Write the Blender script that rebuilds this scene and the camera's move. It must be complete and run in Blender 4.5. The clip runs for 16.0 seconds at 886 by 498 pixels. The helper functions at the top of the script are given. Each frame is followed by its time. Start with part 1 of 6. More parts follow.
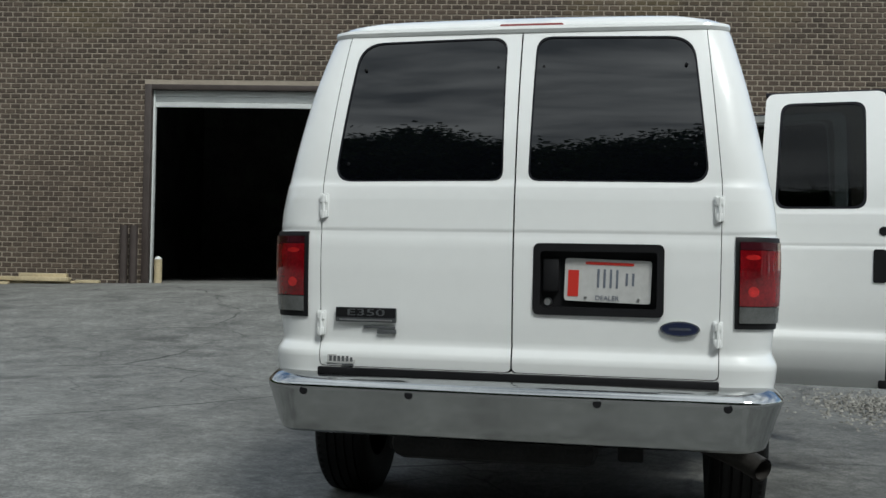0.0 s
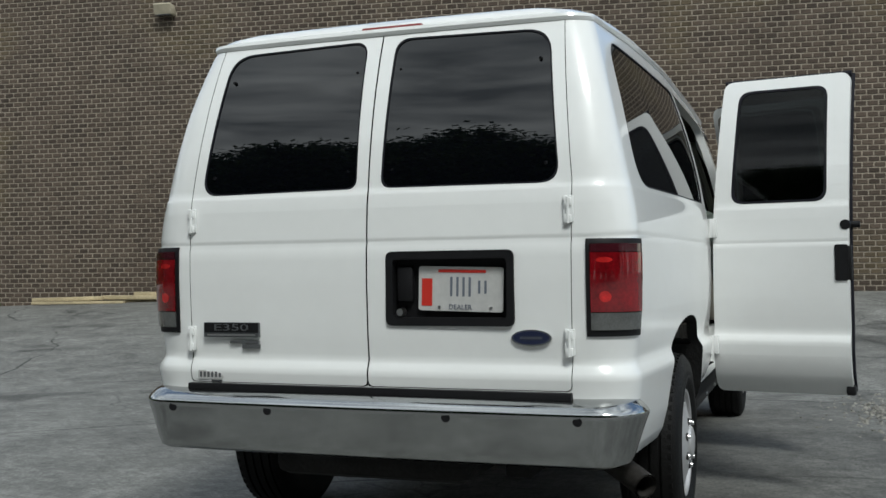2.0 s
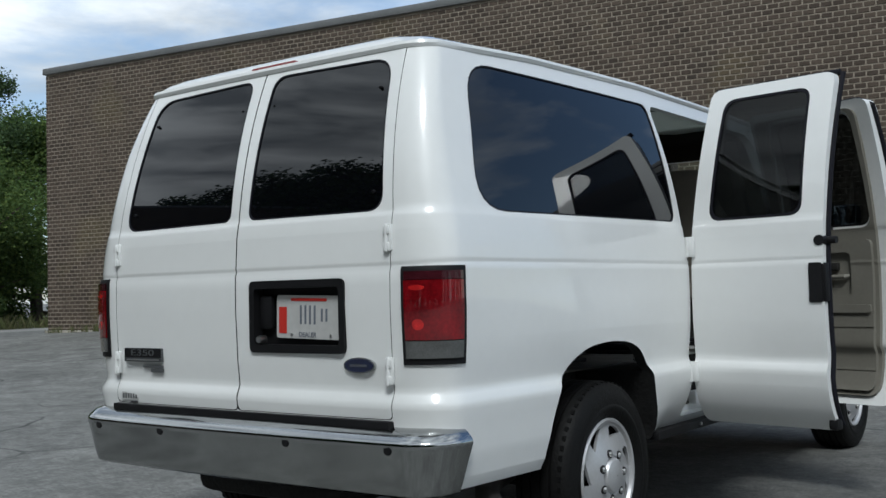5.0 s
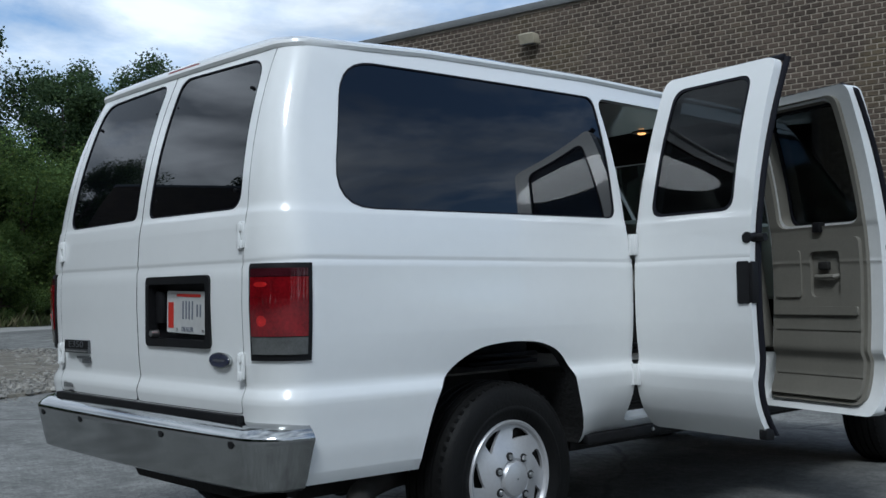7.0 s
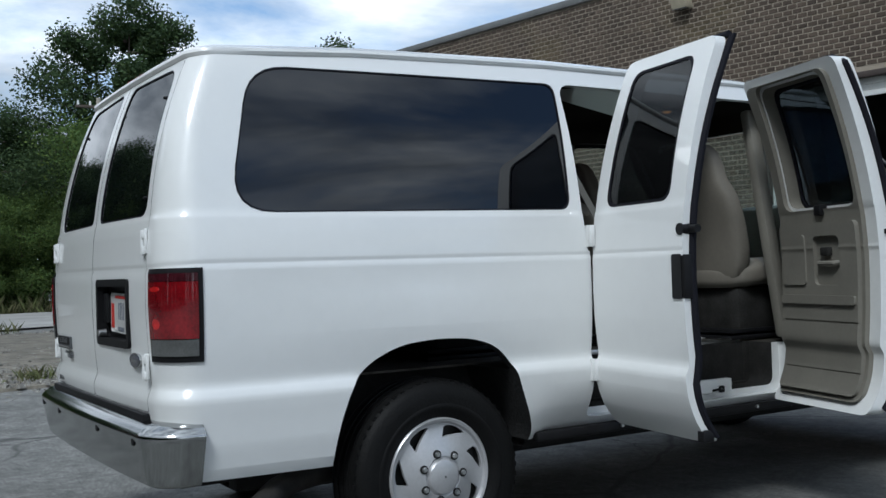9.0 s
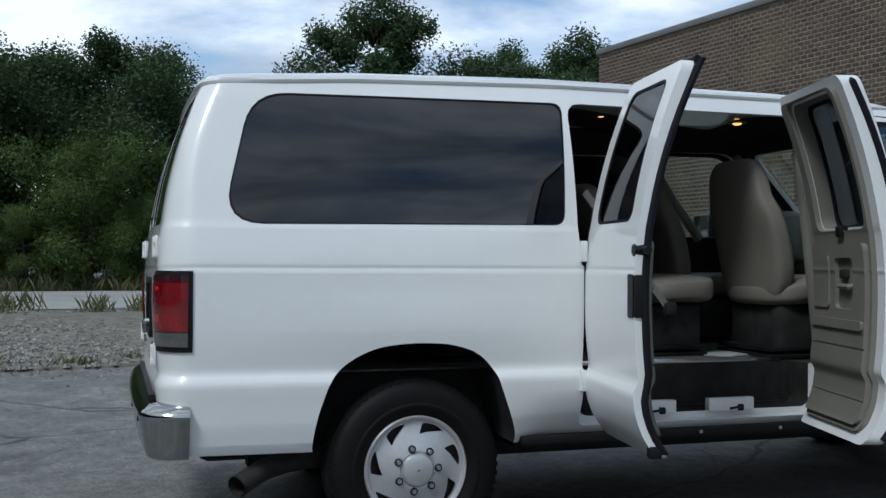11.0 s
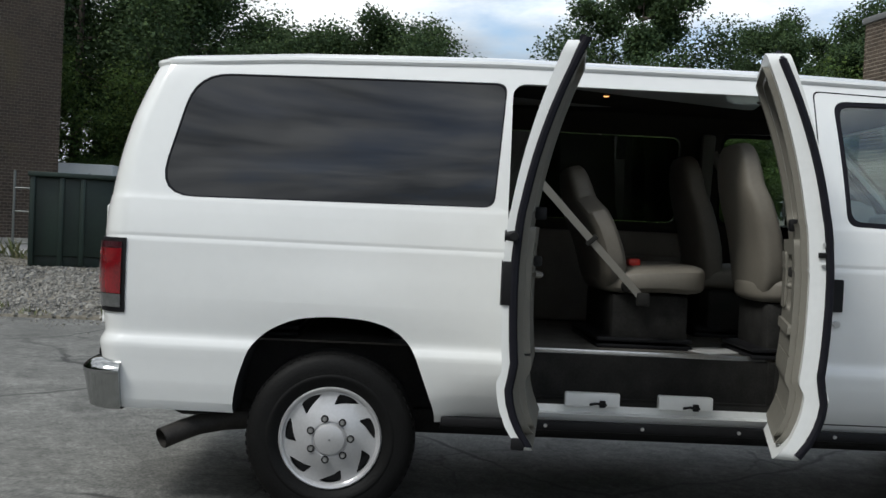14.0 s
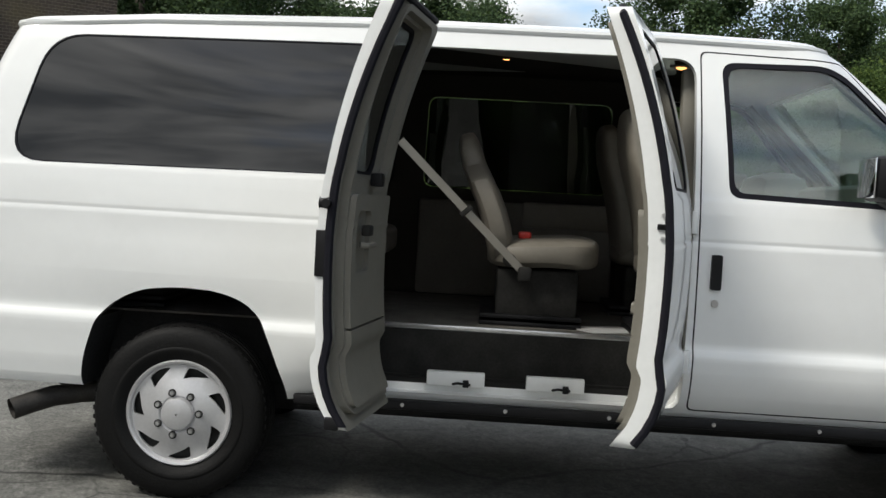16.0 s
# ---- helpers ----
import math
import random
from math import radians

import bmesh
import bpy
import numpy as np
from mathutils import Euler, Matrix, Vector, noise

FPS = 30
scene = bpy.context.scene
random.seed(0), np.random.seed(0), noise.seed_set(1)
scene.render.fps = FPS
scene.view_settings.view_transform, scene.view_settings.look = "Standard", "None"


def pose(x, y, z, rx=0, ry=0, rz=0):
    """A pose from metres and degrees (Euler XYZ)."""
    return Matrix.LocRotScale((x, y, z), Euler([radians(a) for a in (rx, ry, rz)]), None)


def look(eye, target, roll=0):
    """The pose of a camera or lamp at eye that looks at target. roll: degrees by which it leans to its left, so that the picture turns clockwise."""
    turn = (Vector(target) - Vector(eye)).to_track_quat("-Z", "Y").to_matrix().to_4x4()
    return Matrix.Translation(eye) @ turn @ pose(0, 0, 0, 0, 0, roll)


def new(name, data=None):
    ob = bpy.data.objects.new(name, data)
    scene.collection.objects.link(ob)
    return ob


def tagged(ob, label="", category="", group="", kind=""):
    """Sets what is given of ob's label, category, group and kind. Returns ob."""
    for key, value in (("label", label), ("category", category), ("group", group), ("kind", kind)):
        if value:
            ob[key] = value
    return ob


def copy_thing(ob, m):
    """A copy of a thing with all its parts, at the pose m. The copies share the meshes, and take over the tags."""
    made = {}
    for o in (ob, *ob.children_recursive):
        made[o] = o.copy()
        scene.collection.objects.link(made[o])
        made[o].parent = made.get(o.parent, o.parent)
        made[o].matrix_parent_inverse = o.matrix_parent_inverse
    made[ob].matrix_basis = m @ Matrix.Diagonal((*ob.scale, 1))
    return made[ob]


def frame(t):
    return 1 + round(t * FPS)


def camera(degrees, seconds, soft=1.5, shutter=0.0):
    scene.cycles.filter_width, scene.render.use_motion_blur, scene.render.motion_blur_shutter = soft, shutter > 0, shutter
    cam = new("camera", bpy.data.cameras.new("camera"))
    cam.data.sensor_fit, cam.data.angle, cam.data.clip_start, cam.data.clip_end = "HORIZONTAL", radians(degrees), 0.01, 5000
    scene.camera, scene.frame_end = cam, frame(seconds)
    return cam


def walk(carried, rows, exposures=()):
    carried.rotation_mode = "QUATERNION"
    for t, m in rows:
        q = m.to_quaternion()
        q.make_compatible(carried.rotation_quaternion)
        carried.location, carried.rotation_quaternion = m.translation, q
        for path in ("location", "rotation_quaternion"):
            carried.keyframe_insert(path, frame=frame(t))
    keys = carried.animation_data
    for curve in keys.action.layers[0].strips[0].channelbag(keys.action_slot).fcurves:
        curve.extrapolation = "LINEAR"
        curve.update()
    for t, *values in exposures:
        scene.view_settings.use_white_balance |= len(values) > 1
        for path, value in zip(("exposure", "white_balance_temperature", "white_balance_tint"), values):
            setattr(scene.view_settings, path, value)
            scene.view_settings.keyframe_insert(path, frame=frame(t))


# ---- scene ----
import functools

cam = camera(46.5, 16.0)
PATH = [
    (0, (0.484, -3.697, 1.065), (0.089, -1.736, 1.092), 1.1),
    (0.5, (0.698, -3.605, 1.06), (0.242, -1.658, 1.073), -0.3),
    (1, (0.972, -3.528, 1.06), (0.429, -1.603, 1.098), -0.1),
    (1.5, (1.221, -3.417, 1.052), (0.608, -1.513, 1.066), -0.1),
    (2, (1.468, -3.312, 1.075), (0.792, -1.431, 1.117), -0.7),
    (2.5, (1.751, -3.253, 1.057), (0.939, -1.427, 1.122), -0.1),
    (3, (1.998, -3.16, 1.051), (1.141, -1.353, 1.092), -0.3),
    (3.5, (2.232, -3.01, 1.06), (1.247, -1.27, 1.107), -0.2),
    (3.7, (2.312, -2.97, 1.061), (1.324, -1.232, 1.116), -0.5),
    (5.8, (3.238, -2.335, 1.095), (1.917, -0.836, 1.177), -0.9),
    (6, (3.332, -2.264, 1.071), (1.99, -0.783, 1.147), -0.6),
    (6.5, (3.506, -2.078, 1.055), (2.116, -0.642, 1.132), -0.7),
    (7, (3.68, -1.868, 1.066), (2.224, -0.499, 1.152), -0.9),
    (7.5, (3.885, -1.652, 1.051), (2.342, -0.383, 1.14), -0.9),
    (8, (4.053, -1.437, 1.059), (2.46, -0.23, 1.13), -1.4),
    (8.5, (4.19, -1.209, 1.1), (2.516, -0.115, 1.148), -0.3),
    (8.7, (4.238, -1.138, 1.118), (2.56, -0.05, 1.161), -1.2),
    (11, (5.052, -0.171, 1.22), (3.147, 0.439, 1.242), 0.3),
    (11.5, (5.234, 0.053, 1.225), (3.284, 0.5, 1.239), 1.1),
    (12, (5.279, 0.299, 1.231), (3.318, 0.693, 1.221), 2.1),
    (12.5, (5.299, 0.56, 1.263), (3.332, 0.922, 1.244), 0.7),
    (13, (5.341, 0.829, 1.268), (3.355, 1.071, 1.264), 1.6),
    (13.5, (5.372, 1.08, 1.275), (3.381, 1.26, 1.231), 1.7),
    (14, (5.355, 1.343, 1.288), (3.356, 1.403, 1.243), 2.7),
    (14.5, (5.314, 1.571, 1.299), (3.316, 1.637, 1.241), 2.4),
    (15, (5.292, 1.834, 1.296), (3.293, 1.783, 1.254), 2.3),
    (15.5, (5.234, 2.054, 1.286), (3.239, 1.952, 1.197), 2.2),
    (16, (5.117, 2.256, 1.295), (3.122, 2.172, 1.2), 3.2),
]
EXPOSURES = [(0.0, 0.33, 6120, 4), (3.5, 0.32, 6150, 4), (6.0, 0.03, 5650, 6), (7.5, 0.03, 5520, 6), (8.7, 0.18, 5680, 6), (11.0, 0.03, 5600, 6), (12.0, 0.08, 5630, 6), (12.5, 0.22, 5750, 7), (13.5, 0.30, 5950, 7), (14.5, 0.36, 6500, 8), (15.5, 0.40, 6620, 7), (16.0, 0.63, 6600, 8)]
walk(cam, [(t, look(eye, target, roll)) for t, eye, target, roll in PATH], EXPOSURES)

# ---- world and light ----
world = bpy.data.worlds.new("sky")
scene.world = world
world.use_nodes = True
wn, wl = world.node_tree.nodes, world.node_tree.links
wn.clear()
SUN_EL, SUN_AZ = 50.0, 143.0   # degrees; azimuth from +y towards +x
sky = wn.new("ShaderNodeTexSky")
sky.sky_type, sky.sun_disc = "NISHITA", False
sky.sun_elevation, sky.sun_rotation = radians(SUN_EL), radians(SUN_AZ)
sky.air_density, sky.dust_density = 1.0, 0.6
geo = wn.new("ShaderNodeTexCoord")
split = wn.new("ShaderNodeSeparateXYZ")
wl.new(geo.outputs["Generated"], split.inputs["Vector"])
rise = wn.new("ShaderNodeMath")
rise.operation, rise.inputs[1].default_value = "ADD", 0.14
wl.new(split.outputs["Z"], rise.inputs[0])
flatten = wn.new("ShaderNodeCombineXYZ")
for axis in ("X", "Y"):
    over = wn.new("ShaderNodeMath")
    over.operation = "DIVIDE"
    wl.new(split.outputs[axis], over.inputs[0])
    wl.new(rise.outputs["Value"], over.inputs[1])
    wl.new(over.outputs["Value"], flatten.inputs[axis])
mapn = wn.new("ShaderNodeMapping")
mapn.inputs["Location"].default_value = (3.1, 1.7, 0.4)
wl.new(flatten.outputs["Vector"], mapn.inputs["Vector"])
cloud = wn.new("ShaderNodeTexNoise")
cloud.inputs["Scale"].default_value, cloud.inputs["Detail"].default_value, cloud.inputs["Roughness"].default_value = 1.1, 8, 0.6
cloud.inputs["Distortion"].default_value = 0.2
wl.new(mapn.outputs["Vector"], cloud.inputs["Vector"])
cover = wn.new("ShaderNodeValToRGB")
cover.color_ramp.elements[0].position, cover.color_ramp.elements[1].position = 0.25, 0.47
thin = wn.new("ShaderNodeVectorMath")   # the cloud thins out towards the far end of the yard
thin.operation = "DOT_PRODUCT"
thin.inputs[1].default_value = (0.02, -0.26, 0.0)
wl.new(geo.outputs["Generated"], thin.inputs[0])
thick = wn.new("ShaderNodeMath")
thick.operation = "ADD"
wl.new(cloud.outputs["Fac"], thick.inputs[0])
wl.new(thin.outputs["Value"], thick.inputs[1])
wl.new(thick.outputs["Value"], cover.inputs["Fac"])
body_noise = wn.new("ShaderNodeTexNoise")
body_noise.inputs["Scale"].default_value, body_noise.inputs["Detail"].default_value = 3.6, 7
body_noise.inputs["Distortion"].default_value = 0.35
streak = wn.new("ShaderNodeMapping")
streak.inputs["Scale"].default_value = (1.0, 1.0, 3.4)
wl.new(geo.outputs["Generated"], streak.inputs["Vector"])
wl.new(streak.outputs["Vector"], body_noise.inputs["Vector"])
grey = wn.new("ShaderNodeValToRGB")
grey.color_ramp.elements[0].position, grey.color_ramp.elements[0].color = 0.35, (2.7, 2.85, 3.05, 1)
grey.color_ramp.elements[1].position, grey.color_ramp.elements[1].color = 0.66, (8.9, 8.9, 8.9, 1)
wl.new(body_noise.outputs["Fac"], grey.inputs["Fac"])
skymix = wn.new("ShaderNodeMix")
skymix.data_type = "RGBA"
wl.new(cover.outputs["Color"], skymix.inputs["Factor"])
wl.new(sky.outputs["Color"], skymix.inputs["A"])
wl.new(grey.outputs["Color"], skymix.inputs["B"])
bg = wn.new("ShaderNodeBackground")
bg.inputs["Strength"].default_value = 0.12
wl.new(skymix.outputs["Result"], bg.inputs["Color"])
wo = wn.new("ShaderNodeOutputWorld")
wl.new(bg.outputs["Background"], wo.inputs["Surface"])

sun = new("sun", bpy.data.lights.new("sun", "SUN"))
sun.data.energy, sun.data.angle, sun.data.color = 1.9, radians(14), (1.0, 0.96, 0.9)
_a, _e = radians(SUN_AZ), radians(SUN_EL)
sun_dir = Vector((math.sin(_a) * math.cos(_e), math.cos(_a) * math.cos(_e), math.sin(_e)))
sun.matrix_world = look(sun_dir * 60, (0, 0, 0))


# ---- materials ----
def material(name, color, rough=0.5, metal=0.0, var=0.0, scale=8.0, bump=0.0, bump_scale=60.0, coat=0.0, spec=0.5, island=0.0, piece=0.0, trans=0.0, ior=1.45, hue=None, stain=None):
    """A principled material with optional colour variation at two scales, bump and per-piece variation."""
    m = bpy.data.materials.new(name)
    m.use_nodes = True
    n, l = m.node_tree.nodes, m.node_tree.links
    p = n["Principled BSDF"]
    p.inputs["Base Color"].default_value = (*color, 1)
    p.inputs["Roughness"].default_value, p.inputs["Metallic"].default_value = rough, metal
    p.inputs["Coat Weight"].default_value, p.inputs["Specular IOR Level"].default_value = coat, spec
    p.inputs["Coat Roughness"].default_value = 0.04
    p.inputs["Transmission Weight"].default_value, p.inputs["IOR"].default_value = trans, ior
    tc = n.new("ShaderNodeTexCoord")
    col = None
    if var or island or piece:
        rgb = n.new("ShaderNodeRGB")
        rgb.outputs[0].default_value = (*color, 1)
        col = rgb.outputs[0]
    if var:
        for k, (sc, am) in enumerate(((scale, var), (scale * 9.3, var * 0.6))):
            t = n.new("ShaderNodeTexNoise")
            t.inputs["Scale"].default_value, t.inputs["Detail"].default_value = sc, 6
            l.new(tc.outputs["Object"], t.inputs["Vector"])
            r = n.new("ShaderNodeMapRange")
            r.inputs["From Min"].default_value, r.inputs["From Max"].default_value = 0.3, 0.7
            r.inputs["To Min"].default_value, r.inputs["To Max"].default_value = 1 - am, 1 + am
            l.new(t.outputs["Fac"], r.inputs["Value"])
            mx = n.new("ShaderNodeMix")
            mx.data_type, mx.blend_type = "RGBA", "MULTIPLY"
            mx.inputs["Factor"].default_value = 1
            l.new(col, mx.inputs["A"])
            l.new(r.outputs["Result"], mx.inputs["B"])
            col = mx.outputs["Result"]
    for amount, node, socket in ((island, "ShaderNodeNewGeometry", "Random Per Island"), (piece, "ShaderNodeObjectInfo", "Random")):
        if amount:
            g = n.new(node)
            r = n.new("ShaderNodeMapRange")
            r.inputs["To Min"].default_value, r.inputs["To Max"].default_value = 1 - amount, 1 + amount
            l.new(g.outputs[socket], r.inputs["Value"])
            mx = n.new("ShaderNodeMix")
            mx.data_type, mx.blend_type = "RGBA", "MULTIPLY"
            mx.inputs["Factor"].default_value = 1
            l.new(col, mx.inputs["A"])
            l.new(r.outputs["Result"], mx.inputs["B"])
            col = mx.outputs["Result"]
            if hue:
                r2 = n.new("ShaderNodeMath")
                r2.operation, r2.inputs[1].default_value = "MULTIPLY", 7.31
                fr = n.new("ShaderNodeMath")
                fr.operation = "FRACT"
                l.new(g.outputs[socket], r2.inputs[0])
                l.new(r2.outputs[0], fr.inputs[0])
                st = n.new("ShaderNodeMapRange")
                st.inputs["From Min"].default_value, st.inputs["From Max"].default_value = 0.55, 1.0
                l.new(fr.outputs[0], st.inputs["Value"])
                mh = n.new("ShaderNodeMix")
                mh.data_type = "RGBA"
                mh.inputs["B"].default_value = (*hue, 1)
                l.new(st.outputs["Result"], mh.inputs["Factor"])
                l.new(col, mh.inputs["A"])
                col = mh.outputs["Result"]
    if stain:
        t = n.new("ShaderNodeTexNoise")
        t.inputs["Scale"].default_value, t.inputs["Detail"].default_value = 0.42, 7
        l.new(tc.outputs["Object"], t.inputs["Vector"])
        r = n.new("ShaderNodeMapRange")
        r.inputs["From Min"].default_value, r.inputs["From Max"].default_value = 0.56, 0.78
        r.inputs["To Max"].default_value = 0.6
        l.new(t.outputs["Fac"], r.inputs["Value"])
        mx = n.new("ShaderNodeMix")
        mx.data_type = "RGBA"
        mx.inputs["B"].default_value = (*stain, 1)
        l.new(r.outputs["Result"], mx.inputs["Factor"])
        l.new(col, mx.inputs["A"])
        col = mx.outputs["Result"]
    if col:
        l.new(col, p.inputs["Base Color"])
    if bump:
        t = n.new("ShaderNodeTexNoise")
        t.inputs["Scale"].default_value, t.inputs["Detail"].default_value = bump_scale, 5
        l.new(tc.outputs["Object"], t.inputs["Vector"])
        b = n.new("ShaderNodeBump")
        b.inputs["Strength"].default_value, b.inputs["Distance"].default_value = bump, 0.02
        l.new(t.outputs["Fac"], b.inputs["Height"])
        l.new(b.outputs["Normal"], p.inputs["Normal"])
    return m


PAINT = material("white_paint", (0.755, 0.765, 0.757), 0.32, coat=0.9, var=0.015, scale=2.0)
JAMB = material("jamb_paint", (0.72, 0.73, 0.72), 0.4, coat=0.3, var=0.03, scale=5)
CHROME = material("chrome", (0.42, 0.43, 0.43), 0.12, 1.0, var=0.06, scale=3)
MIRROR = material("mirror_silver", (0.75, 0.76, 0.77), 0.02, 1.0)
STEEL = material("dull_chrome", (0.62, 0.62, 0.62), 0.28, 1.0, var=0.12, scale=6)
BLACK = material("black_plastic", (0.008, 0.008, 0.009), 0.5, spec=0.25, var=0.2, scale=14)
RUBBER = material("rubber_seal", (0.008, 0.008, 0.012), 0.7, spec=0.2, var=0.2, scale=20)
UNDER = material("underbody", (0.012, 0.012, 0.012), 0.9, var=0.4, scale=9, bump=0.3)
TYRE = material("tyre_rubber", (0.0045, 0.0045, 0.0045), 0.6, spec=0.2, var=0.25, scale=12, bump=0.15, bump_scale=90)
HUBCAP = material("silver_hubcap", (0.52, 0.52, 0.53), 0.36, 0.55, var=0.06, scale=9)
HUBDARK = material("hubcap_recess", (0.012, 0.012, 0.012), 0.6, 0.0)
TINT = material("privacy_glass", (0.0015, 0.0018, 0.0028), 0.01, ior=1.64)
GLASS = material("clear_glass", (0.75, 0.86, 0.82), 0.0, trans=1.0, ior=1.75)
MIDTINT = material("tinted_glass", (0.045, 0.053, 0.056), 0.0, trans=1.0, ior=1.33)
FARTINT = material("deep_tinted_glass", (0.016, 0.019, 0.02), 0.0, trans=1.0, ior=1.5)
REDLENS = material("red_lens", (0.15, 0.003, 0.006), 0.1, coat=1.0, var=0.4, scale=11)
LENSHOT = material("bright_red_reflector", (0.42, 0.012, 0.012), 0.25, coat=1.0, var=0.3, scale=30)
LENSTOP = material("dark_red_lens", (0.04, 0.006, 0.01), 0.12, coat=1.0, var=0.3, scale=16)
DASH = material("pale_dash", (0.4, 0.42, 0.38), 0.6, var=0.05, scale=6, bump=0.06, bump_scale=200)
CLEARLENS = material("clear_lens", (0.085, 0.088, 0.086), 0.15, coat=1.0, var=0.2, scale=20)
BEIGE = material("beige_trim", (0.175, 0.166, 0.14), 0.6, var=0.06, scale=6, bump=0.08, bump_scale=300)
SEAT = material("beige_vinyl", (0.175, 0.16, 0.133), 0.55, var=0.07, scale=5, bump=0.06, bump_scale=200)
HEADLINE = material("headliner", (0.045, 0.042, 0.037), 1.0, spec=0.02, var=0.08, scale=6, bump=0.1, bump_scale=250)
CARPET = material("floor_mat", (0.115, 0.108, 0.095), 0.85, var=0.25, scale=8, bump=0.3, bump_scale=180)
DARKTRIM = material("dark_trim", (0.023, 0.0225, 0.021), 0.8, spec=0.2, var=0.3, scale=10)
DARKPANEL = material("dull_panel", (0.15, 0.14, 0.122), 0.7, var=0.1, scale=6)
BELT = material("seat_belt_webbing", (0.33, 0.31, 0.27), 0.6)
PLATE = material("plate_white", (0.46, 0.46, 0.45), 0.35, var=0.06, scale=30)
PLATERED = material("plate_red", (0.5, 0.03, 0.02), 0.4)
PLATEBLUE = material("plate_blue_grey", (0.13, 0.145, 0.18), 0.5)
EXHAUST = material("exhaust_steel", (0.035, 0.032, 0.029), 0.6, 0.3, var=0.3, scale=12)
PINKLENS = material("faded_red_lens", (0.3, 0.085, 0.085), 0.25, coat=0.6)
BADGE = material("badge_grey", (0.11, 0.115, 0.12), 0.35, 0.4)
EMBLEM = material("emblem_blue", (0.008, 0.013, 0.045), 0.2, coat=1.0)
MORTAR = material("mortar", (0.3, 0.26, 0.21), 0.95, var=0.12, scale=1.2, bump=0.3, bump_scale=60)
BRICK = material("brick", (0.066, 0.049, 0.037), 0.9, var=0.25, scale=1.1, bump=0.4, bump_scale=45, stain=(0.16, 0.13, 0.05), island=0.2, hue=(0.094, 0.071, 0.053))
BRICKP = material("brick_piece", (0.066, 0.049, 0.037), 0.9, var=0.25, scale=1.1, bump=0.4, bump_scale=45, stain=(0.16, 0.13, 0.05), piece=0.2, hue=(0.094, 0.071, 0.053))
COPING = material("grey_coping", (0.16, 0.165, 0.165), 0.5, 0.3, var=0.1, scale=1.5)
CONCRETE = material("concrete", (0.36, 0.34, 0.29), 0.9, var=0.2, scale=1.5, bump=0.3, bump_scale=30)
ROLLDOOR = material("roller_door_white", (0.62, 0.64, 0.63), 0.45, var=0.05, scale=2)
STEELFRAME = material("brown_steel", (0.048, 0.037, 0.033), 0.6, var=0.2, scale=4)
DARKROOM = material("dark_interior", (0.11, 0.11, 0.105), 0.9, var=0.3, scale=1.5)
LUMBER = material("weathered_lumber", (0.42, 0.35, 0.22), 0.85, var=0.18, scale=3, bump=0.2, bump_scale=60)
STONE = material("gravel_stone", (0.23, 0.222, 0.2), 0.9, var=0.15, scale=6, island=0.45, bump=0.3, bump_scale=50)
GREENBOX = material("dark_green_steel", (0.013, 0.026, 0.02), 0.5, var=0.2, scale=2)
LAMPBODY = material("wall_lamp_tan", (0.4, 0.36, 0.27), 0.5, var=0.1, scale=8)
BARK = material("bark", (0.09, 0.075, 0.06), 0.9, var=0.3, scale=4, bump=0.6, bump_scale=14)
LEAF = material("leaf", (0.085, 0.138, 0.044), 0.7, spec=0.2, island=0.3, hue=(0.15, 0.205, 0.05), var=0.4, scale=0.35)
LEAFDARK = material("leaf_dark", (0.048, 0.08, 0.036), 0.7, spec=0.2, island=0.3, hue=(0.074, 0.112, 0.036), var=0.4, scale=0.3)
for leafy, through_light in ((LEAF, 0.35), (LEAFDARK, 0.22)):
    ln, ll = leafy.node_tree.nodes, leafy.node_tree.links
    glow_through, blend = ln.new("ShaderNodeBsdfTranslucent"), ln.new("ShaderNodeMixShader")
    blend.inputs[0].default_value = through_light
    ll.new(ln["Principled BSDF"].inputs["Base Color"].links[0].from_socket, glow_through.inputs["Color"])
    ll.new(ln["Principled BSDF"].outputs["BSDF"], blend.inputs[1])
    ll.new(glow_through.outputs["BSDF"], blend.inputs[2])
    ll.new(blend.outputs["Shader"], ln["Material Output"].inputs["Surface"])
GRASSM = material("dry_grass", (0.08, 0.095, 0.032), 0.8, island=0.5, hue=(0.15, 0.13, 0.07))
WIRE = material("galvanised_wire", (0.2, 0.21, 0.2), 0.5, 0.6)
GLOW = bpy.data.materials.new("dome_glow")
GLOW.use_nodes = True
GLOW.node_tree.nodes["Principled BSDF"].inputs["Emission Color"].default_value = (1.0, 0.42, 0.13, 1)
GLOW.node_tree.nodes["Principled BSDF"].inputs["Emission Strength"].default_value = 1.8


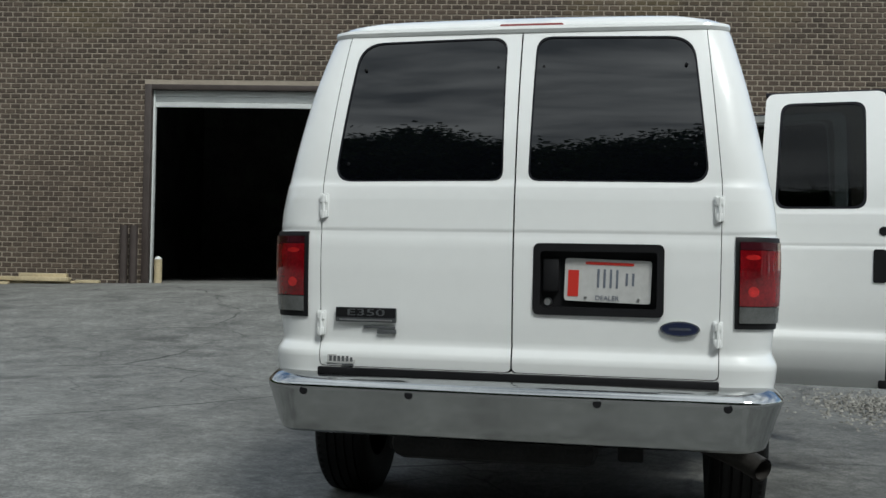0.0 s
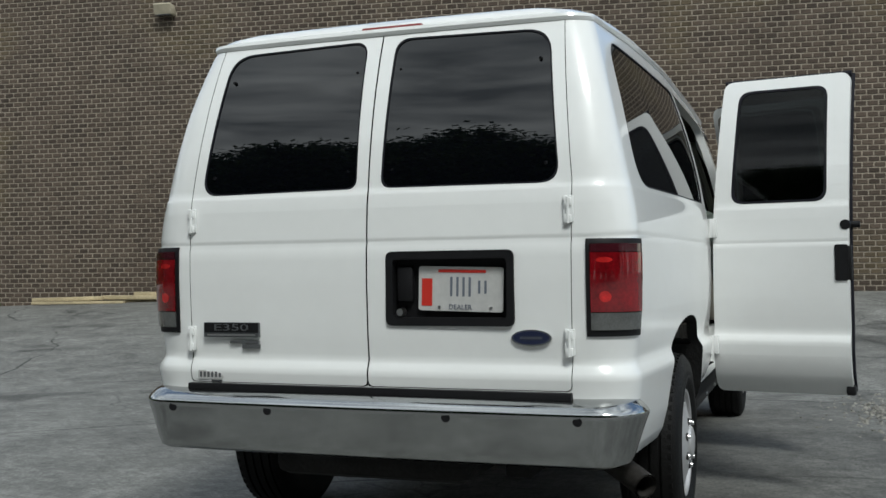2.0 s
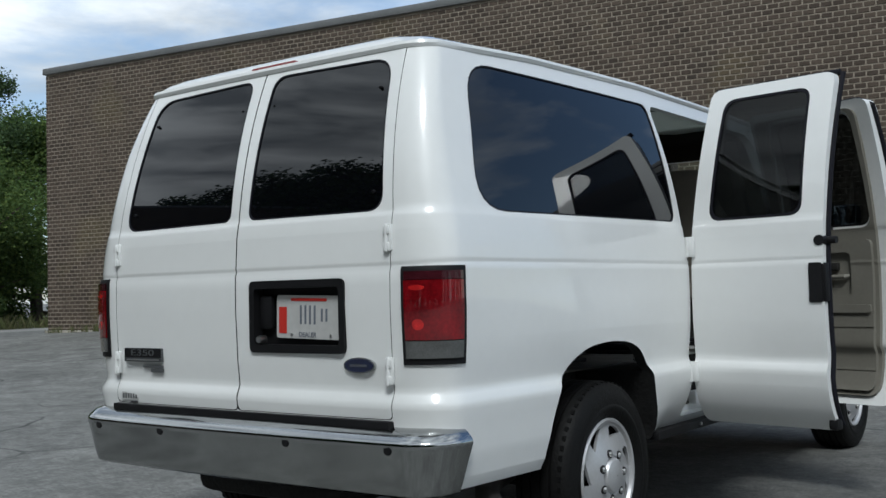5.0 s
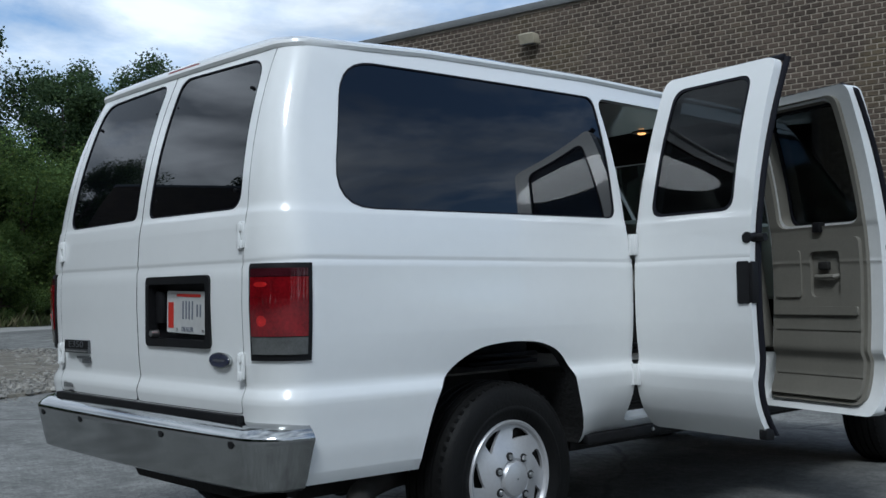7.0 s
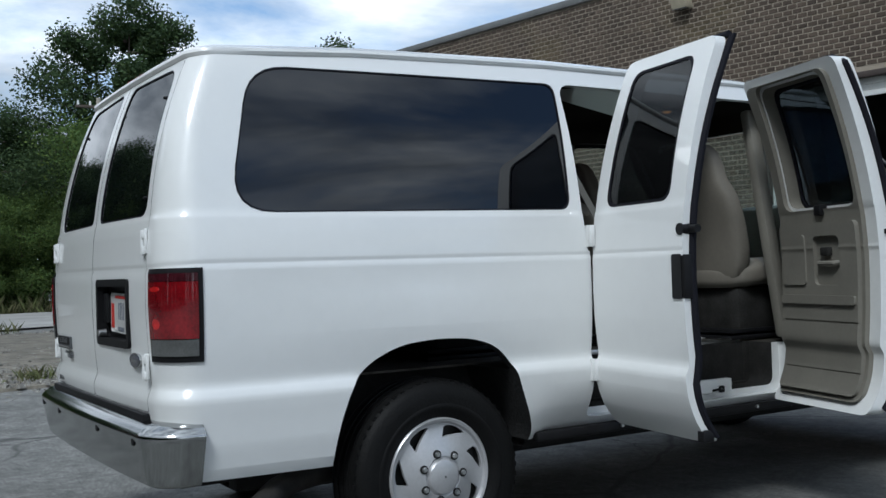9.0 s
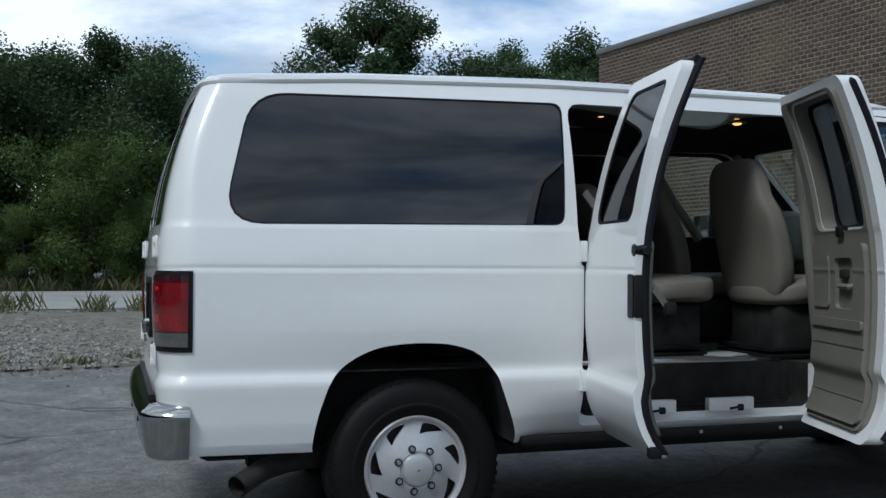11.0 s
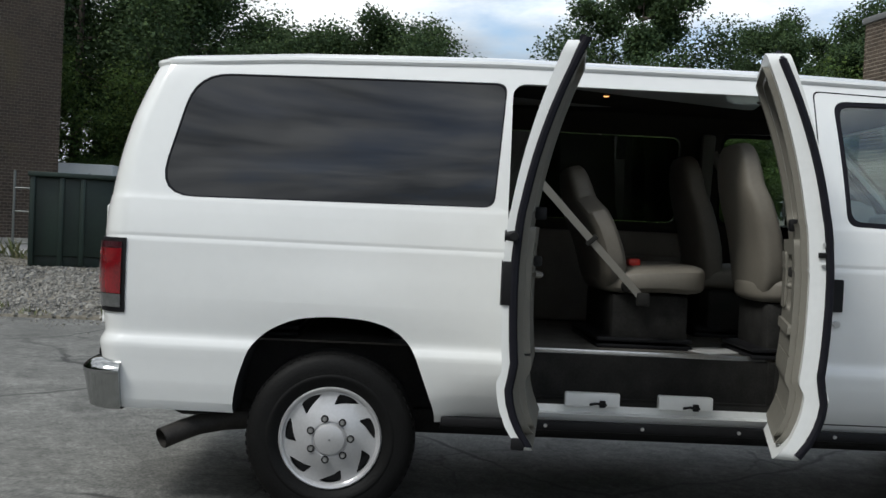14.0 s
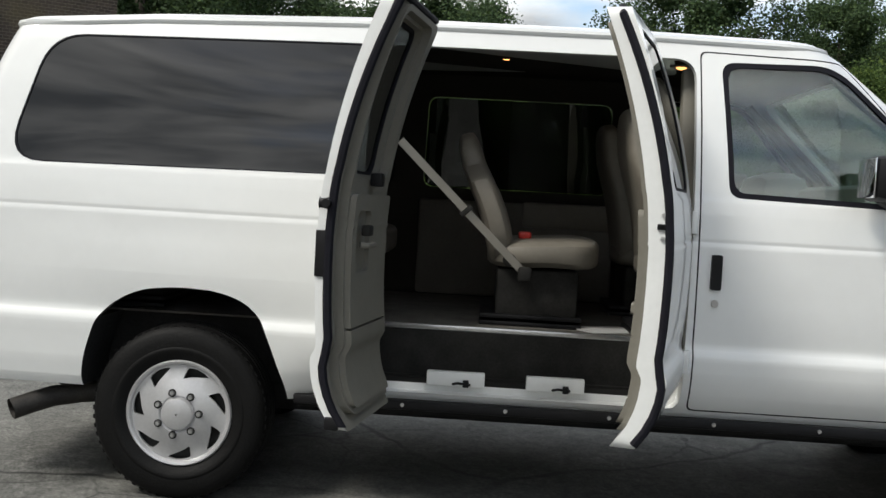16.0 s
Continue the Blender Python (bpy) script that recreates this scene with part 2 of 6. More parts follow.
def asphalt_material():
    """Worn grey asphalt with stains, patches, crack lines and shade painted under the van."""
    m = bpy.data.materials.new("asphalt")
    m.use_nodes = True
    n, l = m.node_tree.nodes, m.node_tree.links
    p = n["Principled BSDF"]
    p.inputs["Roughness"].default_value = 0.72
    tc = n.new("ShaderNodeTexCoord")

    def noise_tex(scale, detail, rough=0.6, dist=0.0):
        t = n.new("ShaderNodeTexNoise")
        for k, v in (("Scale", scale), ("Detail", detail), ("Roughness", rough), ("Distortion", dist)):
            t.inputs[k].default_value = v
        l.new(tc.outputs["Object"], t.inputs["Vector"])
        return t.outputs["Fac"]

    def ramp(fac, a, ca, b, cb):
        r = n.new("ShaderNodeValToRGB")
        r.color_ramp.elements[0].position, r.color_ramp.elements[0].color = a, (*ca, 1)
        r.color_ramp.elements[1].position, r.color_ramp.elements[1].color = b, (*cb, 1)
        l.new(fac, r.inputs["Fac"])
        return r.outputs["Color"]

    def mul(a, b):
        mx = n.new("ShaderNodeMix")
        mx.data_type, mx.blend_type = "RGBA", "MULTIPLY"
        mx.inputs["Factor"].default_value = 1
        l.new(a, mx.inputs["A"])
        l.new(b, mx.inputs["B"])
        return mx.outputs["Result"]

    def ramp_far(value, a, va, b):
        r = n.new("ShaderNodeMapRange")
        r.inputs["From Min"].default_value, r.inputs["From Max"].default_value = a, b
        r.inputs["To Min"].default_value, r.inputs["To Max"].default_value = va, 1.0
        l.new(value, r.inputs["Value"])
        return r.outputs["Result"]

    base = ramp(noise_tex(0.22, 8, 0.65, 0.6), 0.3, (0.108, 0.108, 0.1), 0.7, (0.19, 0.19, 0.177))
    base = mul(base, ramp(noise_tex(2.3, 8, 0.7), 0.3, (0.55,) * 3, 0.7, (1.38,) * 3))
    base = mul(base, ramp(noise_tex(55, 4, 0.8), 0.3, (0.42,) * 3, 0.72, (1.65,) * 3))
    base = mul(base, ramp(noise_tex(14, 6, 0.75), 0.32, (0.6,) * 3, 0.68, (1.45,) * 3))
    base = mul(base, ramp(noise_tex(0.75, 4, 0.5, 1.2), 0.3, (0.5,) * 3, 0.4, (1.0,) * 3))
    v = n.new("ShaderNodeTexVoronoi")
    v.feature = "DISTANCE_TO_EDGE"
    v.inputs["Scale"].default_value = 0.32
    wob = n.new("ShaderNodeTexNoise")
    wob.inputs["Scale"].default_value, wob.inputs["Detail"].default_value = 0.7, 8
    l.new(tc.outputs["Object"], wob.inputs["Vector"])
    add = n.new("ShaderNodeMix")
    add.data_type, add.blend_type = "RGBA", "LINEAR_LIGHT"
    add.inputs["Factor"].default_value = 0.35
    l.new(tc.outputs["Object"], add.inputs["A"])
    l.new(wob.outputs["Color"], add.inputs["B"])
    l.new(add.outputs["Result"], v.inputs["Vector"])
    # the cracks fade out along their length
    worn = n.new("ShaderNodeMix")
    worn.data_type = "RGBA"
    worn.inputs["B"].default_value = (1, 1, 1, 1)
    l.new(ramp(noise_tex(0.45, 3, 0.6), 0.46, (0.0,) * 3, 0.58, (1.0,) * 3), worn.inputs["Factor"])
    l.new(ramp(v.outputs["Distance"], 0.0025, (0.22,) * 3, 0.0075, (1.0,) * 3), worn.inputs["A"])
    base = mul(base, worn.outputs["Result"])
    # a finer net of hairline cracks in places
    v2 = n.new("ShaderNodeTexVoronoi")
    v2.feature = "DISTANCE_TO_EDGE"
    v2.inputs["Scale"].default_value = 1.1
    l.new(add.outputs["Result"], v2.inputs["Vector"])
    worn2 = n.new("ShaderNodeMix")
    worn2.data_type = "RGBA"
    worn2.inputs["B"].default_value = (1, 1, 1, 1)
    l.new(ramp(noise_tex(0.33, 4, 0.6), 0.40, (0.0,) * 3, 0.5, (1.0,) * 3), worn2.inputs["Factor"])
    l.new(ramp(v2.outputs["Distance"], 0.003, (0.42,) * 3, 0.011, (1.0,) * 3), worn2.inputs["A"])
    base = mul(base, worn2.outputs["Result"])
    # the van's shade painted into the asphalt colour, with a ragged edge
    van_shade = n.new("ShaderNodeVectorMath")
    van_shade.operation = "DISTANCE"
    van_shade.inputs[1].default_value = (0.7, 2.3, 0.0)
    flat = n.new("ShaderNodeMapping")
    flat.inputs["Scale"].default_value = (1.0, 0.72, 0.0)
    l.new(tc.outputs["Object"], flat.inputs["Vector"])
    l.new(flat.outputs["Vector"], van_shade.inputs[0])
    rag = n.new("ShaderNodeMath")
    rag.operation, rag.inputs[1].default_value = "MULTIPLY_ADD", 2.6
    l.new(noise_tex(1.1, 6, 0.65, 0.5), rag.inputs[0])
    l.new(van_shade.outputs["Value"], rag.inputs[2])
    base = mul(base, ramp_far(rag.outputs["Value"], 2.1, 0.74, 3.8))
    l.new(base, p.inputs["Base Color"])
    b = n.new("ShaderNodeBump")
    b.inputs["Strength"].default_value, b.inputs["Distance"].default_value = 0.5, 0.006
    l.new(noise_tex(150, 4, 0.7), b.inputs["Height"])
    l.new(b.outputs["Normal"], p.inputs["Normal"])
    return m


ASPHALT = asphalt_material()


# ---- mesh helpers ----
def sharpen(bm, degrees=32):
    lim = radians(degrees)
    for f in bm.faces:
        f.smooth = True
    for e in bm.edges:
        e.smooth = len(e.link_faces) == 2 and e.calc_face_angle(0) < lim


def part(name, bm, mat, parent=None, label="", smooth=True, m=None):
    """One mesh object out of a bmesh, under a thing or a part."""
    if smooth:
        bm.normal_update()
        sharpen(bm)
    me = bpy.data.meshes.new(name)
    bm.to_mesh(me)
    bm.free()
    for x in (mat if isinstance(mat, (list, tuple)) else [mat]):
        if x:
            me.materials.append(x)
    ob = new(name, me)
    if m is not None:
        ob.matrix_world = m
    if parent:
        ob.parent = parent
    if label:
        tagged(ob, label)
    return ob


def thing(name, label, category, at=(0, 0, 0), turn=0.0, group="", kind=""):
    ob = new(name)
    ob.matrix_world = pose(*at, 0, 0, turn)
    return tagged(ob, label, category, group, kind)


def box(bm, x0, x1, y0, y1, z0, z1, bevel=0.0, m=None):
    r = bmesh.ops.create_cube(bm, size=1.0)
    vs = r["verts"]
    bmesh.ops.transform(bm, verts=vs, matrix=Matrix.Translation(((x0 + x1) / 2, (y0 + y1) / 2, (z0 + z1) / 2)) @ Matrix.Diagonal((x1 - x0, y1 - y0, z1 - z0, 1)))
    if bevel:
        es = list({e for v in vs for e in v.link_edges})
        r = bmesh.ops.bevel(bm, geom=es, offset=bevel, segments=2, affect="EDGES", profile=0.5)
        vs = list({v for f in r["faces"] for v in f.verts} | {v for v in vs if v.is_valid})
    if m is not None:
        bmesh.ops.transform(bm, verts=vs, matrix=m)
    return bm


def cyl(bm, r0, r1, depth, seg=24, m=Matrix(), caps=True):
    r = bmesh.ops.create_cone(bm, cap_ends=caps, segments=seg, radius1=r0, radius2=r1, depth=depth)
    bmesh.ops.transform(bm, verts=r["verts"], matrix=m)
    return bm


def tube(bm, pts, r, seg=10, caps=True):
    """A round bar through points; r: one radius or one for each point."""
    pts = [Vector(p) for p in pts]
    rings = []
    for i, p in enumerate(pts):
        d = (pts[min(i + 1, len(pts) - 1)] - pts[max(i - 1, 0)]).normalized()
        a = d.orthogonal().normalized() if i == 0 else (side - d * side.dot(d)).normalized()
        side = a
        b = d.cross(a)
        rr = r[i] if isinstance(r, (list, tuple)) else r
        rings.append([bm.verts.new(p + (a * math.cos(k * math.tau / seg) + b * math.sin(k * math.tau / seg)) * rr) for k in range(seg)])
    for u, v in zip(rings, rings[1:]):
        for k in range(seg):
            bm.faces.new((u[k], u[(k + 1) % seg], v[(k + 1) % seg], v[k]))
    if caps:
        bm.faces.new(rings[0][::-1])
        bm.faces.new(rings[-1])
    return bm


def lathe(bm, profile, seg=40, axis="X"):
    """Turns (radius, along) pairs round the X axis."""
    rings = []
    for r, h in profile:
        rings.append([bm.verts.new((h, r * math.cos(k * math.tau / seg), r * math.sin(k * math.tau / seg))) for k in range(seg)])
    for u, v in zip(rings, rings[1:]):
        for k in range(seg):
            bm.faces.new((u[k], u[(k + 1) % seg], v[(k + 1) % seg], v[k]))
    return bm


def rounded(pts, radius, n=6):
    """Rounds the corners of a polygon; radius: one or one for each corner."""
    out = []
    for i, p in enumerate(pts):
        r = radius[i] if isinstance(radius, (list, tuple)) else radius
        p, a, b = Vector(p), Vector(pts[i - 1]), Vector(pts[(i + 1) % len(pts)])
        u, v = (a - p), (b - p)
        k = min(r, u.length * 0.48, v.length * 0.48)
        s, e = p + u.normalized() * k, p + v.normalized() * k
        for j in range(n + 1):
            t = j / n
            out.append((s * (1 - t) ** 2 + p * 2 * t * (1 - t) + e * t * t))
    return out


def prism(pts, axis, lo, hi, mat=None):
    """A mesh: a polygon of (a, b) pairs drawn out along an axis. x: (y, z); y: (x, z); z: (x, y)."""
    def at(p, h):
        return {"x": (h, p[0], p[1]), "y": (p[0], h, p[1]), "z": (p[0], p[1], h)}[axis]
    bm = bmesh.new()
    a = [bm.verts.new(at(p, lo)) for p in pts]
    b = [bm.verts.new(at(p, hi)) for p in pts]
    n = len(pts)
    for i in range(n):
        bm.faces.new((a[i], a[(i + 1) % n], b[(i + 1) % n], b[i]))
    bm.faces.new(a[::-1])
    bm.faces.new(b)
    bmesh.ops.recalc_face_normals(bm, faces=bm.faces)
    return mesh_of(bm, mat)


def mesh_of(bm, mat=None):
    me = bpy.data.meshes.new("shape")
    bm.to_mesh(me)
    bm.free()
    if mat:
        me.materials.append(mat)
    return me


def boolean(a, cutters, op="DIFFERENCE"):
    """Mesh a cut by, or met with, other meshes; new faces keep the cutter's material."""
    oa = new("shape_a", a)
    obs = []
    for c in cutters:
        ob = new("shape_b", c)
        md = oa.modifiers.new("cut", "BOOLEAN")
        md.object, md.operation, md.solver, md.material_mode = ob, op, "EXACT", "TRANSFER"
        obs.append(ob)
    bpy.context.view_layer.update()
    me = bpy.data.meshes.new_from_object(oa.evaluated_get(bpy.context.evaluated_depsgraph_get()))
    for ob in (oa, *obs):
        bpy.data.objects.remove(ob)
    return me


def from_mesh(name, me, parent, label="", mat=None, m=None, smooth=True):
    bm = bmesh.new()
    bm.from_mesh(me)
    mats = [x for x in me.materials]
    return part(name, bm, mat if mat else mats, parent, label, smooth, m)


def text_mesh(body, size, depth=0.001):
    cu = bpy.data.curves.new("letters", "FONT")
    cu.body, cu.size, cu.extrude, cu.align_x, cu.align_y = body, size, depth, "CENTER", "CENTER"
    ob = new("letters", cu)
    bpy.context.view_layer.update()
    me = bpy.data.meshes.new_from_object(ob.evaluated_get(bpy.context.evaluated_depsgraph_get()))
    bpy.data.objects.remove(ob)
    return me


# ---- the ground ----
TH = radians(8.5)
WALL_C = 15.94
WN, WU = Vector((-math.sin(TH), math.cos(TH), 0)), Vector((math.cos(TH), math.sin(TH), 0))


def on_wall(u, z, out=0.0):
    """A place on the long brick wall: u metres along it, z up, out metres towards the yard."""
    return WU * u + WN * (WALL_C - out) + Vector((0, 0, z))


def ground_z(x, y):
    p = Vector((x, y, 0))
    d, u = p.dot(WN), p.dot(WU)
    t = min(max((d - 5.5) / 10.4, 0.0), 1.0)
    amp = min(max(0.555 + (u + 7.3) * 0.022, 0.12), 0.62)
    return amp * t * t * (3 - 2 * t)


def ground():
    xs = sorted(set([-900, -300, -120, -70, -50] + [-40 + 1.0 * i for i in range(81)] + [50, 70, 120, 300, 900]))
    bm = bmesh.new()
    grid = [[bm.verts.new((x, y, ground_z(x, y))) for y in xs] for x in xs]
    for i in range(len(xs) - 1):
        for j in range(len(xs) - 1):
            bm.faces.new((grid[i][j], grid[i + 1][j], grid[i + 1][j + 1], grid[i][j + 1]))
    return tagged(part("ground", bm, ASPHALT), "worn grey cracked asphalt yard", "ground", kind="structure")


ground()

# ---- the van: its outer form ----
def lerp_table(table, v):
    for (a, p), (b, q) in zip(table, table[1:]):
        if v <= b:
            return p + (q - p) * max(0.0, (v - a)) / (b - a)
    return table[-1][1]


SIDE = [(0.44, 0.950), (0.48, 0.972), (0.56, 0.990), (0.66, 1.001), (0.708, 1.0075), (0.722, 1.0078), (0.734, 1.0055), (0.757, 0.9935), (0.768, 0.9895), (0.785, 0.989), (0.81, 0.9915), (0.85, 0.9955), (0.93, 1.001), (1.05, 1.0045), (1.176, 1.0045), (1.183, 1.0012), (1.189, 1.0005), (1.195, 1.0025),
        (1.30, 0.9945), (1.352, 0.988), (1.358, 0.985)]
REAR = [(0.44, 0.03), (0.52, 0.012), (0.60, 0.004), (0.66, 0.0), (0.716, -0.009), (0.728, -0.0075), (0.756, 0.004), (0.768, 0.008), (0.79, 0.006), (0.85, 0.0), (1.04, -0.008), (1.170, -0.006), (1.175, 0.0), (1.181, 0.0), (1.187, -0.003),
        (1.30, 0.004), (1.352, 0.013), (1.358, 0.016)]
FRONT = [(0.44, 5.1), (0.5, 5.16), (0.9, 5.16), (1.02, 5.1), (1.1, 4.95), (1.18, 4.7), (1.26, 4.42), (1.5, 4.18), (1.93, 3.70), (1.98, 3.62)]


def side_at(z):
    """Half the width at a height: panels below the belt, a smooth inward curve of glass above it."""
    d = max(z - 1.358, 0.0)
    return lerp_table(SIDE, z) - 0.1498 * d - 0.273 * d * d


def rear_at(z):
    d = max(z - 1.358, 0.0)
    return lerp_table(REAR, z) + 0.106 * d + 0.279 * d * d


def half_width(y, z):
    c = min(max((z - 1.25) / 0.68, 0.0), 1.0)
    t = 0.077 - 0.027 * c + 0.095 * c * (1 - c)
    s = min(max((1.8 - y) / 1.65, 0.0), 1.05)
    w = side_at(z) - t * s ** 1.55
    f = min(max((y - 3.9) / 1.3, 0.0), 1.0)
    # the swelling over the wheel, and the sills and doors that curl under
    if abs(z - 0.95) < 0.2:
        w += 0.012 * math.exp(-((y - 1.03) / 0.55) ** 2) * math.cos((z - 0.95) / 0.2 * math.pi / 2) ** 2
    if z < 0.66:
        k = min(max((y - 1.40) / 0.25, 0.0), 1.0)
        w -= k * k * (3 - 2 * k) * 0.085 * ((0.66 - z) / 0.22) ** 1.6
    return w - 0.10 * f * f


def lip(y):
    """The roof edge's height along the van."""
    return lerp_table([(0.2, 1.945), (0.8, 1.980), (1.7, 2.002), (2.9, 2.002), (3.7, 1.985)], y)


def warp(y, z):
    return z + (lip(y) - 1.95) * min(max((z - 1.4) / 0.55, 0.0), 1.0)


def section(z, off, nr=9, nc=9, ns=64, nf=6):
    """The right half of the plan at a height, from the rear's middle to the front's middle."""
    yr, yf = rear_at(z) + off, lerp_table(FRONT, z) - off
    k = min(max((z - 1.3) / 0.4, 0.0), 1.0)
    ry, rx = 0.135 - 0.04 * k, 0.165 - 0.05 * k
    ys = yr + ry
    w0 = half_width(ys, z) - off
    pts = [((w0 - rx) * i / nr, yr - 0.012 * (1 - (i / nr) ** 2)) for i in range(nr)]
    for i in range(nc):
        a = math.pi / 2 * i / nc
        pts.append((w0 - rx + rx * math.sin(a), ys - ry * math.cos(a)))
    ye = yf - 0.2
    for i in range(ns + 1):
        y = ys + (ye - ys) * i / ns
        pts.append((half_width(y, z) - off, y))
    w1 = pts[-1][0]
    for i in range(1, nf + 1):
        a = math.pi / 2 * i / nf
        pts.append((w1 - 0.2 + 0.2 * math.cos(a), ye + 0.2 * math.sin(a)))
    for i in range(1, nf + 1):
        pts.append(((w1 - 0.2) * (1 - i / nf), yf))
    return pts


def levels(z0, z1):
    inner = sorted(set([round(0.44 + 0.045 * i, 3) for i in range(36)] + [z for z, _ in SIDE]))
    zs = [z0] + [z for z in inner if z0 + 0.004 < z < z1 - 0.004] + [z1]
    return zs


@functools.lru_cache(None)
def hull_form(off, z0, z1):
    bm = bmesh.new()
    rings = []
    for z in levels(z0, z1):
        half = section(z, off)
        ring = half + [(-x, y) for x, y in half[-2:0:-1]]
        rings.append([bm.verts.new((x, y, warp(y, z))) for x, y in ring])
    for u, v in zip(rings, rings[1:]):
        n = len(u)
        for k in range(n):
            bm.faces.new((u[k], u[(k + 1) % n], v[(k + 1) % n], v[k]))
    bm.faces.new(rings[0][::-1])
    bm.faces.new(rings[-1])
    bmesh.ops.recalc_face_normals(bm, faces=bm.faces)
    return mesh_of(bm)


def hull(off, z0, z1, mat=None):
    """A closed solid of the body, drawn in by off."""
    me = hull_form(off, z0, z1).copy()
    me.materials.append(mat)
    return me


def mirrored(pts):
    return [(-x, z) for x, z in pts][::-1]


# openings, as (y, z) on the sides and (x, z) at the rear
SIDE_WIN = [(0.235, 1.360), (1.684, 1.373), (1.730, 1.924), (0.365, 1.910)]
SIDE_WIN_R = [0.17, 0.05, 0.05, 0.15]
FRONT_WIN = [(3.205, 1.366), (4.07, 1.345), (4.04, 1.5), (3.64, 1.925), (3.168, 1.918)]
FRONT_WIN_R = [0.05, 0.05, 0.08, 0.1, 0.06]
D1_Y0, D1_Y1, D2_Y1 = 1.765, 2.388, 3.068
DOOR_Z0, DOOR_Z1 = 0.50, 1.925
D1_WIN = [(1.855, 1.372), (2.29, 1.372), (2.285, 1.93), (1.875, 1.93)]
D2_WIN = [(2.49, 1.372), (2.97, 1.372), (2.955, 1.93), (2.50, 1.93)]
REAR_WIN = [(0.045, 1.366), (0.685, 1.362), (0.628, 1.912), (0.055, 1.922)]
REAR_WIN_R = [0.04, 0.07, 0.09, 0.06]
REAR_DOOR = [(0.0, 0.674), (0.722, 0.674), (0.727, 1.36), (0.672, 1.968), (0.0, 1.972)]
ARCH = [(0.597, 0.40), (0.610, 0.56), (0.668, 0.735), (0.745, 0.81), (0.86, 0.865), (1.02, 0.882), (1.18, 0.872), (1.29, 0.835), (1.365, 0.76), (1.415, 0.63), (1.47, 0.485), (1.475, 0.40)]


def shrunk(pts, d):
    c = Vector((sum(p[0] for p in pts) / len(pts), sum(p[1] for p in pts) / len(pts)))
    out = []
    for i, p in enumerate(pts):
        p, a, b = Vector(p), Vector(pts[i - 1]), Vector(pts[(i + 1) % len(pts)])
        n1, n2 = Vector(((p - a).y, -(p - a).x)).normalized(), Vector(((b - p).y, -(b - p).x)).normalized()
        if n1.dot(p - c) < 0:
            n1 = -n1
        if n2.dot(p - c) < 0:
            n2 = -n2
        k = (n1 + n2)
        out.append(p - k * (d / max(1 + n1.dot(n2), 0.4)))
    return [tuple(q) for q in out]


